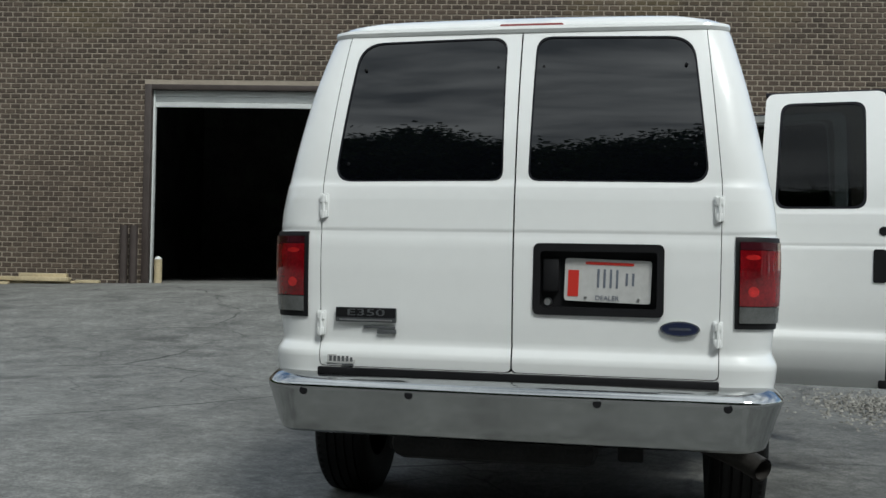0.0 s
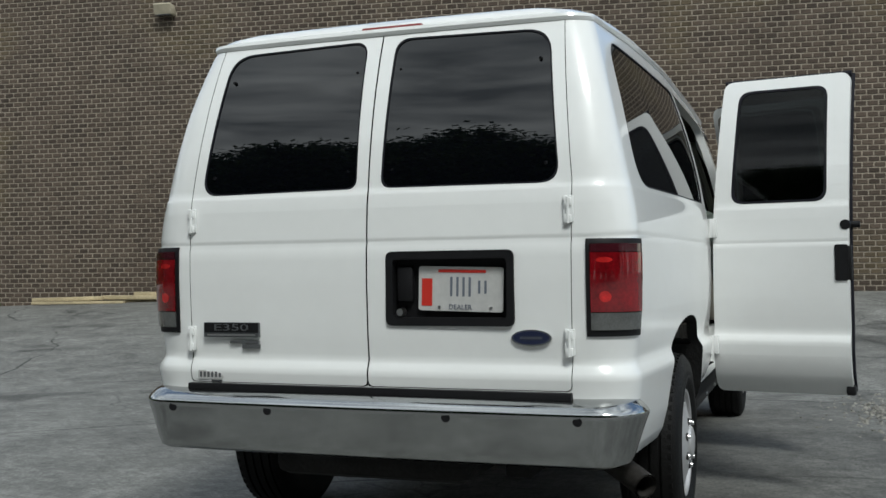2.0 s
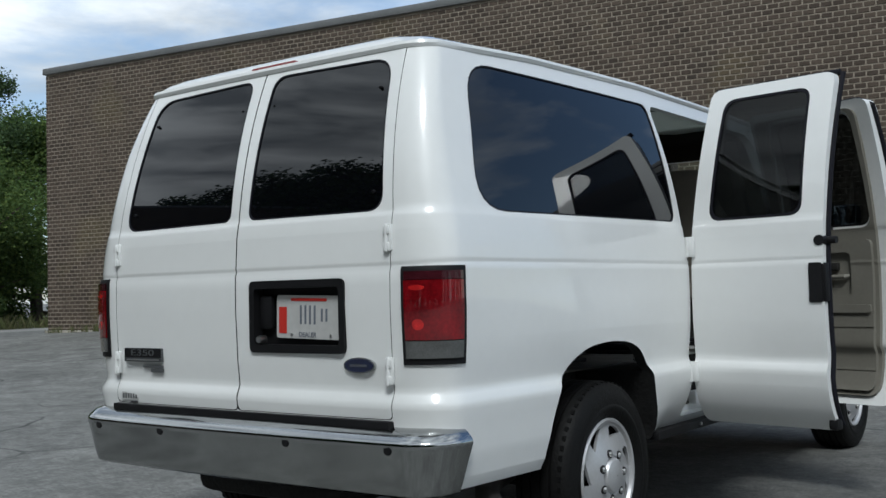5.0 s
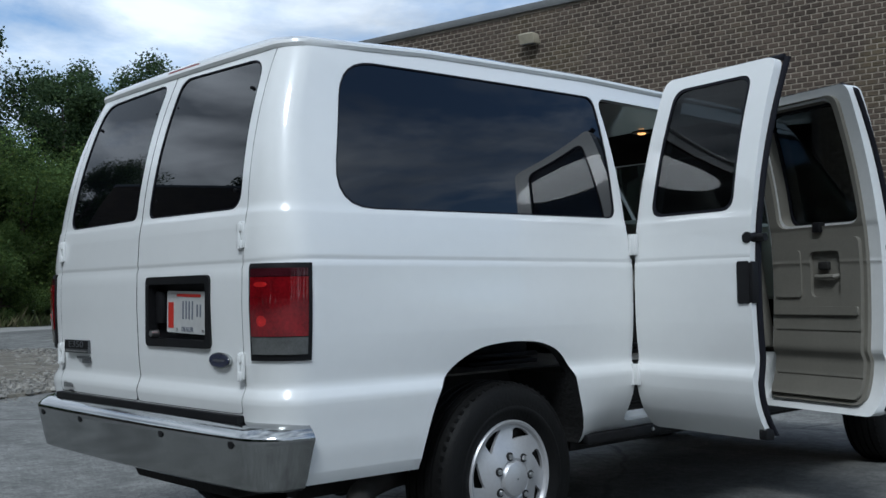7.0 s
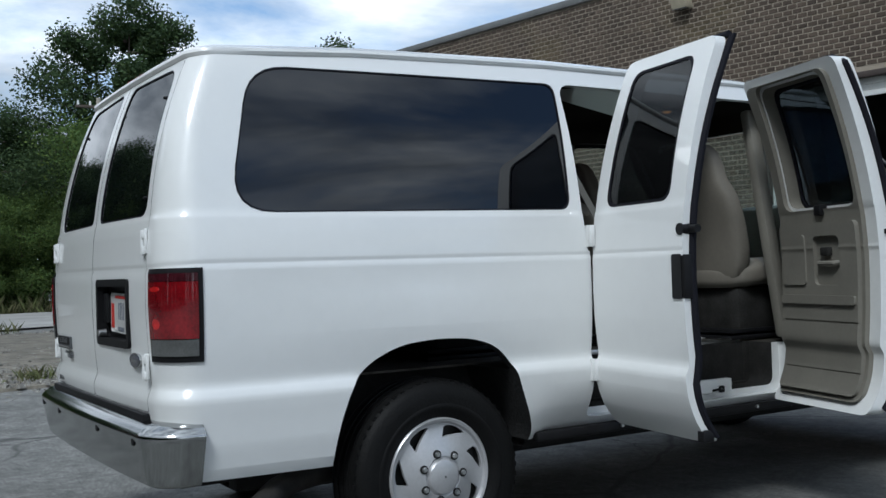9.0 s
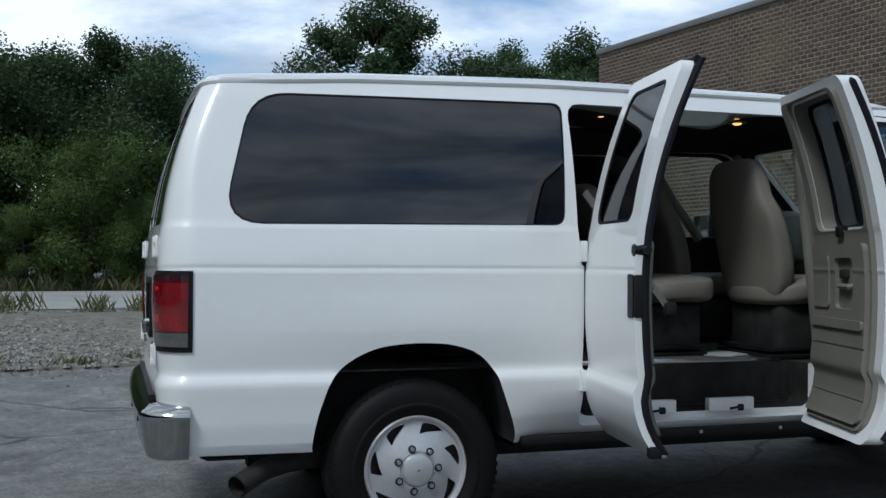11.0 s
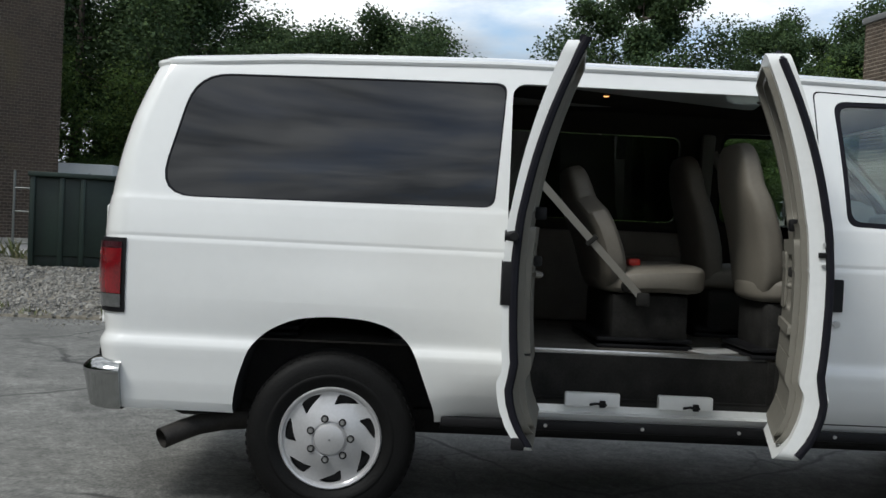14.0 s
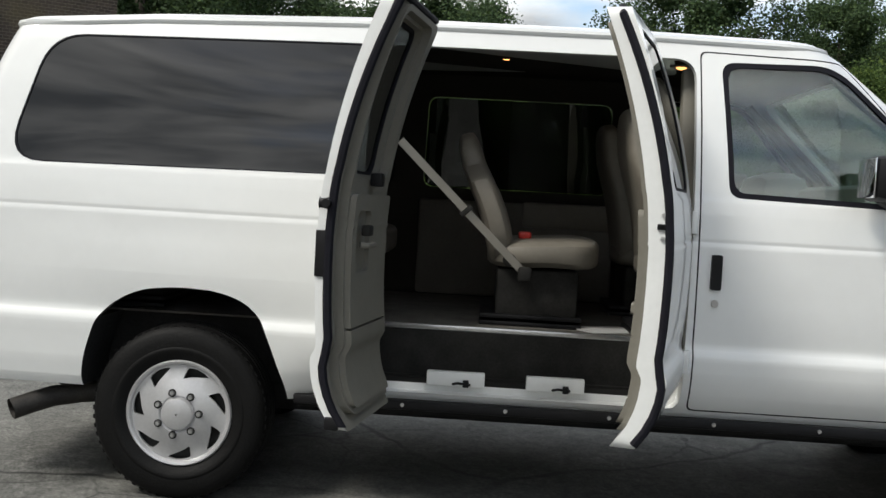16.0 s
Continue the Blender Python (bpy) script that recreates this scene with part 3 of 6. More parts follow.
def van():
    root = thing("passenger_van", "white full-size passenger van with its side doors standing open", "van")
    F = 0.045
    roofline = 1.968
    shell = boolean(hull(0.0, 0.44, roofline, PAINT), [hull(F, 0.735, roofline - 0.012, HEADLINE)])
    far = 1.4
    cuts = []
    for s in (1, -1):
        lo, hi = (0.5, far) if s > 0 else (-far, -0.5)
        cuts.append(prism(rounded(SIDE_WIN, SIDE_WIN_R), "x", lo, hi, JAMB))
        cuts.append(prism(rounded(FRONT_WIN, FRONT_WIN_R), "x", lo, hi, JAMB))
        cuts.append(prism(rounded(ARCH, 0.12), "x", 0.62 * s if s > 0 else -far, far if s > 0 else -0.62, UNDER))
        cuts.append(prism(rounded([(y + 3.5, z) for y, z in ARCH], 0.12), "x", 0.62 if s > 0 else -far, far if s > 0 else -0.62, UNDER))
        w = [(-0.004 if x == 0.0 else x, z) for x, z in REAR_DOOR]
        w = w if s > 0 else mirrored(w)
        cuts.append(prism(rounded(w, 0.02, 3), "y", -0.2, 0.40, RUBBER))
    # windows of the far side, opposite the open doors
    cuts.append(prism(rounded([(1.86, 1.37), (2.95, 1.37), (2.93, 1.885), (1.88, 1.885)], 0.06), "x", -far, -0.5, DARKTRIM))
    # the doorway, its step and the windscreen
    cuts.append(prism(rounded([(D1_Y0, DOOR_Z0), (D2_Y1, DOOR_Z0), (D2_Y1, DOOR_Z1), (D1_Y0 - 0.012, DOOR_Z1), (D1_Y0 - 0.022, 1.36), (D1_Y0, 1.26)], [0.05, 0.05, 0.09, 0.07, 0.03, 0.03]), "x", 0.86, far, JAMB))
    cuts.append(prism(rounded([(D1_Y0 - 0.01, 1.2), (D2_Y1, 1.2), (D2_Y1, DOOR_Z1), (D1_Y0 - 0.012, DOOR_Z1), (D1_Y0 - 0.022, 1.36)], [0.01, 0.01, 0.09, 0.07, 0.03]), "x", 0.56, far, JAMB))
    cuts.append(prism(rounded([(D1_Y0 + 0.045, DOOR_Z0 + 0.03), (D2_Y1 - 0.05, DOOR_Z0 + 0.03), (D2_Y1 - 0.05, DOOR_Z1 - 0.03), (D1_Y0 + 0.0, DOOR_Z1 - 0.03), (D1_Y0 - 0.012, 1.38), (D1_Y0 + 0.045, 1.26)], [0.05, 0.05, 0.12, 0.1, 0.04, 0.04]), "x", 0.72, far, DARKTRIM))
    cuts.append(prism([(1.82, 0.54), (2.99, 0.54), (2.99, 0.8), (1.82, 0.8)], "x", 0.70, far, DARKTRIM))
    cuts.append(prism(rounded([(-0.72, 1.33), (0.72, 1.33), (0.64, 1.9), (-0.64, 1.9)], 0.08), "y", 3.45, 5.0, JAMB))
    body = boolean(shell, cuts)
    skin = boolean(hull(-0.01, 0.43, 1.99, RUBBER), [hull(0.010, 0.42, 2.0, RUBBER)])
    fd = [(3.098, 0.497), (4.37, 0.497), (4.37, 1.28), (4.12, 1.34), (3.68, 1.945), (3.082, 1.962)]
    gap = boolean(skin, [prism(rounded(fd, 0.03, 3), "x", 0.4, far, RUBBER)], "INTERSECT")
    gap = boolean(gap, [prism(rounded(shrunk(fd, 0.006), 0.028, 3), "x", 0.3, far + 0.1, RUBBER)])
    body = boolean(body, [gap])
    from_mesh("body", body, root, "glossy white painted steel body shell")
    # doors are cut out of the same form
    dshell = boolean(hull(0.0, 0.44, 2.02, PAINT), [hull(0.075, 0.40, 1.985, BEIGE)])
    gshell = boolean(hull(0.006, 0.6, roofline - 0.002, TINT), [hull(0.012, 0.62, roofline - 0.006, TINT)])

    def glass(name, pts, radius, axis, lo, hi, mat, parent, label, m=None):
        me = boolean(gshell.copy(), [prism(rounded(shrunk(pts, 0.004), radius), axis, lo, hi, mat)], "INTERSECT")
        return from_mesh(name, me, parent, label, mat=mat, m=m)

    def gasket(pts, radius, axis, lo, hi, parent, wide=0.012, m=None, mat=RUBBER, depth=(0.002, 0.02)):
        sh = boolean(hull(depth[0], 0.6, roofline - 0.002, mat), [hull(depth[1], 0.62, roofline - 0.006, mat)])
        me = boolean(sh, [prism(rounded(pts, radius), axis, lo, hi, mat)], "INTERSECT")
        me = boolean(me, [prism(rounded(shrunk(pts, wide), radius), axis, lo - 0.01, hi + 0.01, mat)])
        return from_mesh("window_seal", me, parent, "", mat=mat, m=m)

    for s in (1, -1):
        lo, hi = (0.5, far) if s > 0 else (-far, -0.5)
        glass("side_window", SIDE_WIN, SIDE_WIN_R, "x", lo, hi, TINT, root, "dark privacy glass side window")
        gasket(SIDE_WIN, SIDE_WIN_R, "x", lo, hi, root, 0.006)
        glass("front_window", FRONT_WIN, FRONT_WIN_R, "x", lo, hi, GLASS, root, "clear front door window glass")
        gasket(FRONT_WIN, FRONT_WIN_R, "x", lo, hi, root, 0.022)
    glass("side_window", [(1.86, 1.37), (2.95, 1.37), (2.93, 1.885), (1.88, 1.885)], 0.06, "x", -far, -0.5, FARTINT, root, "tinted side window")
    ws = [(-0.72, 1.33), (0.72, 1.33), (0.64, 1.9), (-0.64, 1.9)]
    glass("windscreen", ws, 0.08, "y", 3.3, 5.0, GLASS, root, "clear windscreen")
    # rear doors
    for s in (1, -1):
        pts = REAR_DOOR if s > 0 else mirrored(REAR_DOOR)
        win = REAR_WIN if s > 0 else mirrored(REAR_WIN)
        rad = REAR_WIN_R if s > 0 else REAR_WIN_R[::-1]
        cut = [prism(rounded(win, rad), "y", -0.3, 0.6, JAMB)]
        if s > 0:
            cut.append(prism(rounded([(0.085, 0.898), (0.52, 0.898), (0.52, 1.132), (0.085, 1.132)], 0.02), "y", -0.3, 0.035, BLACK))
        me = boolean(dshell.copy(), [prism(rounded(shrunk(pts, 0.0028), 0.02, 3), "y", -0.2, 0.40, RUBBER)], "INTERSECT")
        me = boolean(me, cut)
        door = from_mesh("rear_door", me, root, "white rear cargo door with a dark window")
        glass("rear_window", win, rad, "y", -0.2, 0.4, TINT, door, "dark privacy glass rear window")
        gasket(win, rad, "y", -0.2, 0.4, door, 0.006)
        for fx, fz in ((0.085, 1.80), (0.60, 1.80), (0.085, 1.43), (0.635, 1.43)):
            bm = bmesh.new()
            cyl(bm, 0.007, 0.005, 0.012, 12, Matrix.Translation((fx * s, rear_at(fz), fz)) @ pose(0, 0, 0, 90))
            part("window_fastener", bm, BLACK, door)
        for z in (1.268, 0.832):
            hinge(door, Vector((0.716 * s, -0.006 + (0.004 if z > 1 else 0), z)), s)
        if s > 0:
            plate_recess(door)
        else:
            badges(door)
    # side doors, opened about their hinges
    spec = ((D1_Y0, D1_Y1, D1_WIN, (1.006, D1_Y0), -98.5, "narrow white side door standing open"),
            (D1_Y1, D2_Y1, D2_WIN, (1.006, D2_Y1), 74.0, "wide white side door standing open with a beige inner panel"))
    for k, (y0, y1, win, (hx, hy), deg, label) in enumerate(spec):
        m = Matrix.Translation((hx, hy, 0)) @ pose(0, 0, 0, 0, 0, deg) @ Matrix.Translation((-hx, -hy, 0))
        pts = [(y0 + 0.004, DOOR_Z0 - 0.02), (y1 - 0.004, DOOR_Z0 - 0.02), (y1 - 0.004, 1.985), (y0 + (0.036 if k == 0 else 0.004), 1.985), (y0 + (0.012 if k == 0 else 0.004), 1.36)]
        leaf = boolean(hull(0.0, 0.44, 2.02, PAINT), [hull(0.046 if k == 0 else 0.085, 0.40, 2.04, BEIGE if k == 0 else JAMB)])
        me = boolean(leaf, [prism(rounded(pts, [0.04, 0.04, 0.05, 0.05, 0.02]), "x", 0.5, far, JAMB)], "INTERSECT")
        me = boolean(me, [prism(rounded(win, 0.06), "x", 0.5, far, BEIGE)])
        door = from_mesh("side_door", me, root, label, m=m)
        g = glass("door_window", win, 0.06, "x", 0.5, far, MIDTINT, door, "tinted door glass")
        gasket(win, 0.06, "x", 0.5, far, door, 0.012)
        door_fittings(door, k, y0, y1)
    roof(root)
    bumper(root)
    for s in (1, -1):
        tail_light(root, s)
    front_door_lines(root)
    underbody(root)
    return root


def hinge(parent, at, s):
    bm = bmesh.new()
    for dz in (-0.028, 0.028):
        box(bm, -0.012, 0.012, -0.016, 0.0, dz - 0.014, dz + 0.014, 0.003)
    box(bm, -0.017, -0.002, -0.008, 0.004, -0.048, 0.048, 0.003)
    box(bm, 0.002, 0.017, -0.008, 0.004, -0.040, 0.048, 0.003)
    cyl(bm, 0.006, 0.006, 0.085, 10, Matrix.Translation((0, -0.012, 0)))
    return part("hinge", bm, PAINT, parent, m=Matrix.Translation(at))


def plate_recess(door):
    bm = bmesh.new()
    # frame round the recess
    o, i = rounded([(0.073, 0.887), (0.532, 0.887), (0.532, 1.143), (0.073, 1.143)], 0.025), rounded([(0.098, 0.915), (0.507, 0.915), (0.507, 1.115), (0.098, 1.115)], 0.015)
    frame_ring(bm, o, i, -0.022, 0.0)
    frame = part("plate_housing", bm, BLACK, door, "black plastic licence plate housing")
    bm = bmesh.new()
    box(bm, 0.09, 0.515, 0.026, 0.034, 0.90, 1.13)
    part("housing_back", bm, BLACK, frame)
    bm = bmesh.new()
    box(bm, 0.105, 0.165, 0.0, 0.03, 0.97, 1.09, 0.008)
    part("door_handle", bm, BLACK, frame, "black recessed door handle")
    bm = bmesh.new()
    cyl(bm, 0.015, 0.012, 0.03, 20, Matrix.Translation((0.127, -0.014, 0.934)) @ pose(0, 0, 0, 90))
    part("lock", bm, STEEL, frame, "chrome key lock")
    plate = bmesh.new()
    m = Matrix.Translation((0.336, 0.012, 1.012)) @ pose(0, 0, 0, 0, 1.5)
    prism_into(plate, rounded([(-0.152, -0.076), (0.152, -0.076), (0.152, 0.076), (-0.152, 0.076)], 0.012), -0.003, 0.0)
    plate = part("licence_plate", plate, PLATE, frame, "white metal plate with grey characters and a red strip", m=m)
    plate_ink = []
    bm = bmesh.new()
    box(bm, -0.140, -0.102, -0.0045, -0.003, -0.060, 0.034)
    plate_ink.append(("sticker", bm, PLATERED))
    for x, w, h in ((-0.022, 0.030, 0.066), (0.022, 0.030, 0.066), (0.078, 0.030, 0.044)):
        for xa in (x - w / 2, x + w / 2 - 0.008):
            bm = bmesh.new()
            box(bm, xa, xa + 0.008, -0.0045, -0.003, 0.008 - h / 2, 0.008 + h / 2)
            plate_ink.append(("bar", bm, PLATEBLUE))
    bm = bmesh.new()
    box(bm, -0.08, 0.09, -0.0045, -0.003, 0.056, 0.066)
    plate_ink.append(("bar", bm, PLATERED))
    for name, bm, mat in plate_ink:
        part(name, bm, mat, plate, smooth=False)
    for x in (-0.075, 0.11):
        bm = bmesh.new()
        cyl(bm, 0.005, 0.005, 0.004, 12, Matrix.Translation((x, -0.005, -0.062)) @ pose(0, 0, 0, 90))
        part("screw", bm, STEEL, plate)
    me = text_mesh("DEALER", 0.024, 0.0006)
    me.transform(Matrix.Translation((0.0, -0.0045, -0.062)) @ pose(0, 0, 0, 90))
    me.materials.append(PLATEBLUE)
    ob = new("lettering", me)
    ob.parent = plate


def prism_into(bm, pts, y0, y1):
    a = [bm.verts.new((p[0], y0, p[1])) for p in pts]
    b = [bm.verts.new((p[0], y1, p[1])) for p in pts]
    n = len(pts)
    for i in range(n):
        bm.faces.new((a[i], a[(i + 1) % n], b[(i + 1) % n], b[i]))
    bm.faces.new(a)
    bm.faces.new(b[::-1])


def frame_ring(bm, outer, inner, y0, y1):
    n = len(outer)
    v = [[bm.verts.new((p[0], y, p[1])) for p in ring] for ring, y in ((outer, y1), (outer, y0), (inner, y0), (inner, y1 + 0.03))]
    for a, b in zip(v, v[1:]):
        for i in range(n):
            bm.faces.new((a[i], a[(i + 1) % n], b[(i + 1) % n], b[i]))


def badges(door):
    bm = bmesh.new()
    prism_into(bm, rounded([(-0.115, -0.027), (0.115, -0.027), (0.115, 0.027), (-0.115, 0.027)], 0.004), -0.008, 0.004)
    b = part("model_badge", bm, BADGE, door, "dark grey raised model badge", m=Matrix.Translation((-0.543, -0.012, 0.868)))
    me = text_mesh("E350", 0.048, 0.001)
    me.transform(Matrix.Translation((0.0, -0.0102, 0.008)) @ pose(0, 0, 0, 90) @ Matrix.Diagonal((1.55, 0.72, 1, 1)))
    me.materials.append(BADGE)
    new("lettering", me).parent = b
    bm = bmesh.new()
    box(bm, -0.113, 0.113, -0.0095, -0.008, -0.010, 0.025)
    part("badge_plate", bm, BLACK, b, "black upper plate", smooth=False)
    bm = bmesh.new()
    box(bm, -0.1, 0.1, -0.0095, -0.008, -0.022, -0.016)
    part("bar", bm, STEEL, b, smooth=False)
    bm = bmesh.new()
    box(bm, -0.062, 0.058, -0.006, 0.002, 0.004, 0.014, 0.001)
    eb = part("engine_badge", bm, BADGE, door, "small grey engine badge", m=Matrix.Translation((-0.49, -0.008, 0.814)))
    bm = bmesh.new()
    box(bm, -0.010, 0.062, -0.006, 0.002, -0.014, 0.002, 0.001)
    part("bar", bm, BADGE, eb)
    # a dealer sticker with plain bars for its lettering
    bm = bmesh.new()
    prism_into(bm, rounded([(-0.058, -0.011), (0.05, -0.011), (0.05, 0.02), (-0.058, 0.02)], 0.006), -0.0008, 0.001)
    st = part("dealer_sticker", bm, PLATE, door, "small black and white dealer sticker", smooth=False, m=Matrix.Translation((-0.632, -0.0105, 0.698)))
    bars = [(-0.050 + 0.016 * k, -0.040 + 0.016 * k, -0.005, 0.015) for k in range(6)] + [(0.0, 0.045, -0.020, -0.014)]
    for x0, x1, z0, z1 in bars:
        bm = bmesh.new()
        box(bm, x0, x1, -0.002, 0.0, z0, z1)
        part("bar", bm, BADGE, st, smooth=False)


def emblem(root):
    bm = bmesh.new()
    pts = [(0.068 * math.cos(a), 0.027 * math.sin(a)) for a in [math.tau * k / 36 for k in range(36)]]
    prism_into(bm, pts, -0.006, 0.004)
    e = part("oval_emblem", bm, CHROME, root, "blue oval emblem with a chrome rim", m=Matrix.Translation((0.588, -0.008, 0.850)))
    bm = bmesh.new()
    prism_into(bm, [(x * 0.9, z * 0.8) for x, z in pts], -0.008, 0.0)
    f = part("emblem_face", bm, EMBLEM, e)
    bm = bmesh.new()
    box(bm, -0.038, 0.038, -0.0092, -0.008, -0.004, 0.004)
    part("bar", bm, CHROME, f, smooth=False)


def roof(root):
    """The roof skin with its overhanging lip."""
    bm = bmesh.new()
    half = section(1.968, -0.004, ns=48)
    ring = half + [(-x, y) for x, y in half[-2:0:-1]]
    c = Vector((0, 1.95))
    rows = []
    for k, (grow, dz) in enumerate(((-0.004, -0.022), (0.012, -0.018), (0.018, -0.006), (0.014, 0.006), (-0.01, 0.014), (-0.06, 0.028), (-0.16, 0.045), (-0.3, 0.058), (-0.5, 0.066), (-0.7, 0.07))):
        row = []
        for x, y in ring:
            p = Vector((x, y))
            if grow > -0.05:
                n = Vector((x, 0)) if 0.45 < y < 3.4 else p - Vector((p.x * 0.7, 0.6 if y < 1.9 else 3.2))
                n.normalize()
                q = p + n * grow
            else:
                f = 1 + grow
                q = Vector((x * f, c.y + (y - c.y) * (1 + grow * 0.16)))
            row.append(bm.verts.new((q.x, q.y, lip(min(max(y, 0.2), 3.7)) + 0.012 + dz)))
        rows.append(row)
    n = len(ring)
    for a, b in zip(rows, rows[1:]):
        for k in range(n):
            bm.faces.new((a[k], a[(k + 1) % n], b[(k + 1) % n], b[k]))
    bm.faces.new(rows[-1])
    bmesh.ops.recalc_face_normals(bm, faces=bm.faces)
    r = part("roof", bm, PAINT, root, "white painted roof with an overhanging lip")
    bm = bmesh.new()
    prism_into(bm, rounded([(-0.125, -0.009), (0.125, -0.009), (0.118, 0.017), (-0.118, 0.017)], 0.006), -0.012, 0.05)
    part("brake_light", bm, PINKLENS, r, "long faded red high-mounted brake light", m=Matrix.Translation((0.03, 0.178, 1.957)))


def bumper(root):
    """A chrome step bumper wrapped round the rear corners."""
    prof = [(0.0, 0.656), (0.045, 0.653), (0.082, 0.644), (0.106, 0.627), (0.1185, 0.615), (0.122, 0.608), (0.1222, 0.598), (0.119, 0.588), (0.11, 0.545), (0.098, 0.475), (0.088, 0.440), (0.07, 0.430), (0.0, 0.430)]
    plan = []
    for i in range(25):
        plan.append((0.79 * i / 24, 0.03 + 0.02 * (i / 24) ** 2, 0.05 * i / 24))
    for i in range(1, 11):
        a = math.pi / 2 * i / 10
        plan.append((0.79 + 0.068 * math.sin(a), 0.05 + 0.055 * (1 - math.cos(a)), a))
    plan.append((0.859, 0.120, math.pi / 2))
    full = [(-x, y, -a) for x, y, a in plan[:0:-1]] + plan
    bm = bmesh.new()
    rows = []
    for x, y, a in full:
        rows.append([bm.verts.new((x + math.sin(a) * (d * 0.75 - 0.2 * max(0.0, 0.6 - z)), y - math.cos(a) * d, z)) for d, z in prof])
    for u, v in zip(rows, rows[1:]):
        for k in range(len(prof) - 1):
            bm.faces.new((u[k], v[k], v[k + 1], u[k + 1]))
    bm.faces.new(rows[0])
    bm.faces.new(rows[-1][::-1])
    bmesh.ops.recalc_face_normals(bm, faces=bm.faces)
    b = part("rear_bumper", bm, CHROME, root, "wide chrome rear step bumper")
    for x in (-0.76, -0.36, 0.31, 0.75):
        bm = bmesh.new()
        cyl(bm, 0.017, 0.015, 0.008, 16, Matrix.Translation((x, 0.0305 + 0.02 * (x / 0.8) ** 2 - 0.118, 0.588)) @ pose(0, 0, 0, 90))
        part("bumper_plug", bm, BLACK, b, "round black bumper plug")
    bm = bmesh.new()
    box(bm, -0.722, 0.722, -0.03, 0.02, 0.634, 0.660, 0.003)
    part("step_pad", bm, BLACK, b, "black rubber step strip", m=Matrix.Translation((0, 0, 0.012)))


def tail_light(root, s):
    def band(x0, y1, z0, z1, mat, off):
        sh = boolean(hull(-off, 0.7, 1.4, mat), [hull(0.015, 0.71, 1.39, mat)])
        pts = rounded([(x0, -0.2), (1.2, -0.2), (1.2, y1), (x0, y1)], 0.003)
        if s < 0:
            pts = [(-x, y) for x, y in pts][::-1]
        return boolean(sh, [prism(pts, "z", z0, z1, mat)], "INTERSECT")

    f = from_mesh("tail_light", band(0.772, 0.128, 0.855, 1.174, BLACK, 0.006), root, "tall red tail light wrapped round the corner", mat=BLACK)
    from_mesh("red_lens", band(0.787, 0.110, 0.935, 1.128, REDLENS, 0.012), f, "glossy deep red lens", mat=REDLENS)
    from_mesh("dark_lens", band(0.787, 0.110, 1.130, 1.157, LENSTOP, 0.011), f, "smoked dark upper lens", mat=LENSTOP)
    for xc, zc, w, h in ((0.832, 1.104, 0.026, 0.009), (0.834, 0.985, 0.019, 0.018)):
        oval = [(s * xc + w * math.cos(a), zc + h * math.sin(a)) for a in [math.tau * k / 20 for k in range(20)]]
        me = boolean(band(0.79, 0.1, zc - 0.03, zc + 0.03, LENSHOT, 0.0128), [prism(oval, "y", -0.3, 0.3, LENSHOT)], "INTERSECT")
        from_mesh("bulb_reflector", me, f, "bright red bulb reflector", mat=LENSHOT)
    from_mesh("clear_lens", band(0.787, 0.110, 0.876, 0.932, CLEARLENS, 0.011), f, "smoked clear reversing lens", mat=CLEARLENS)


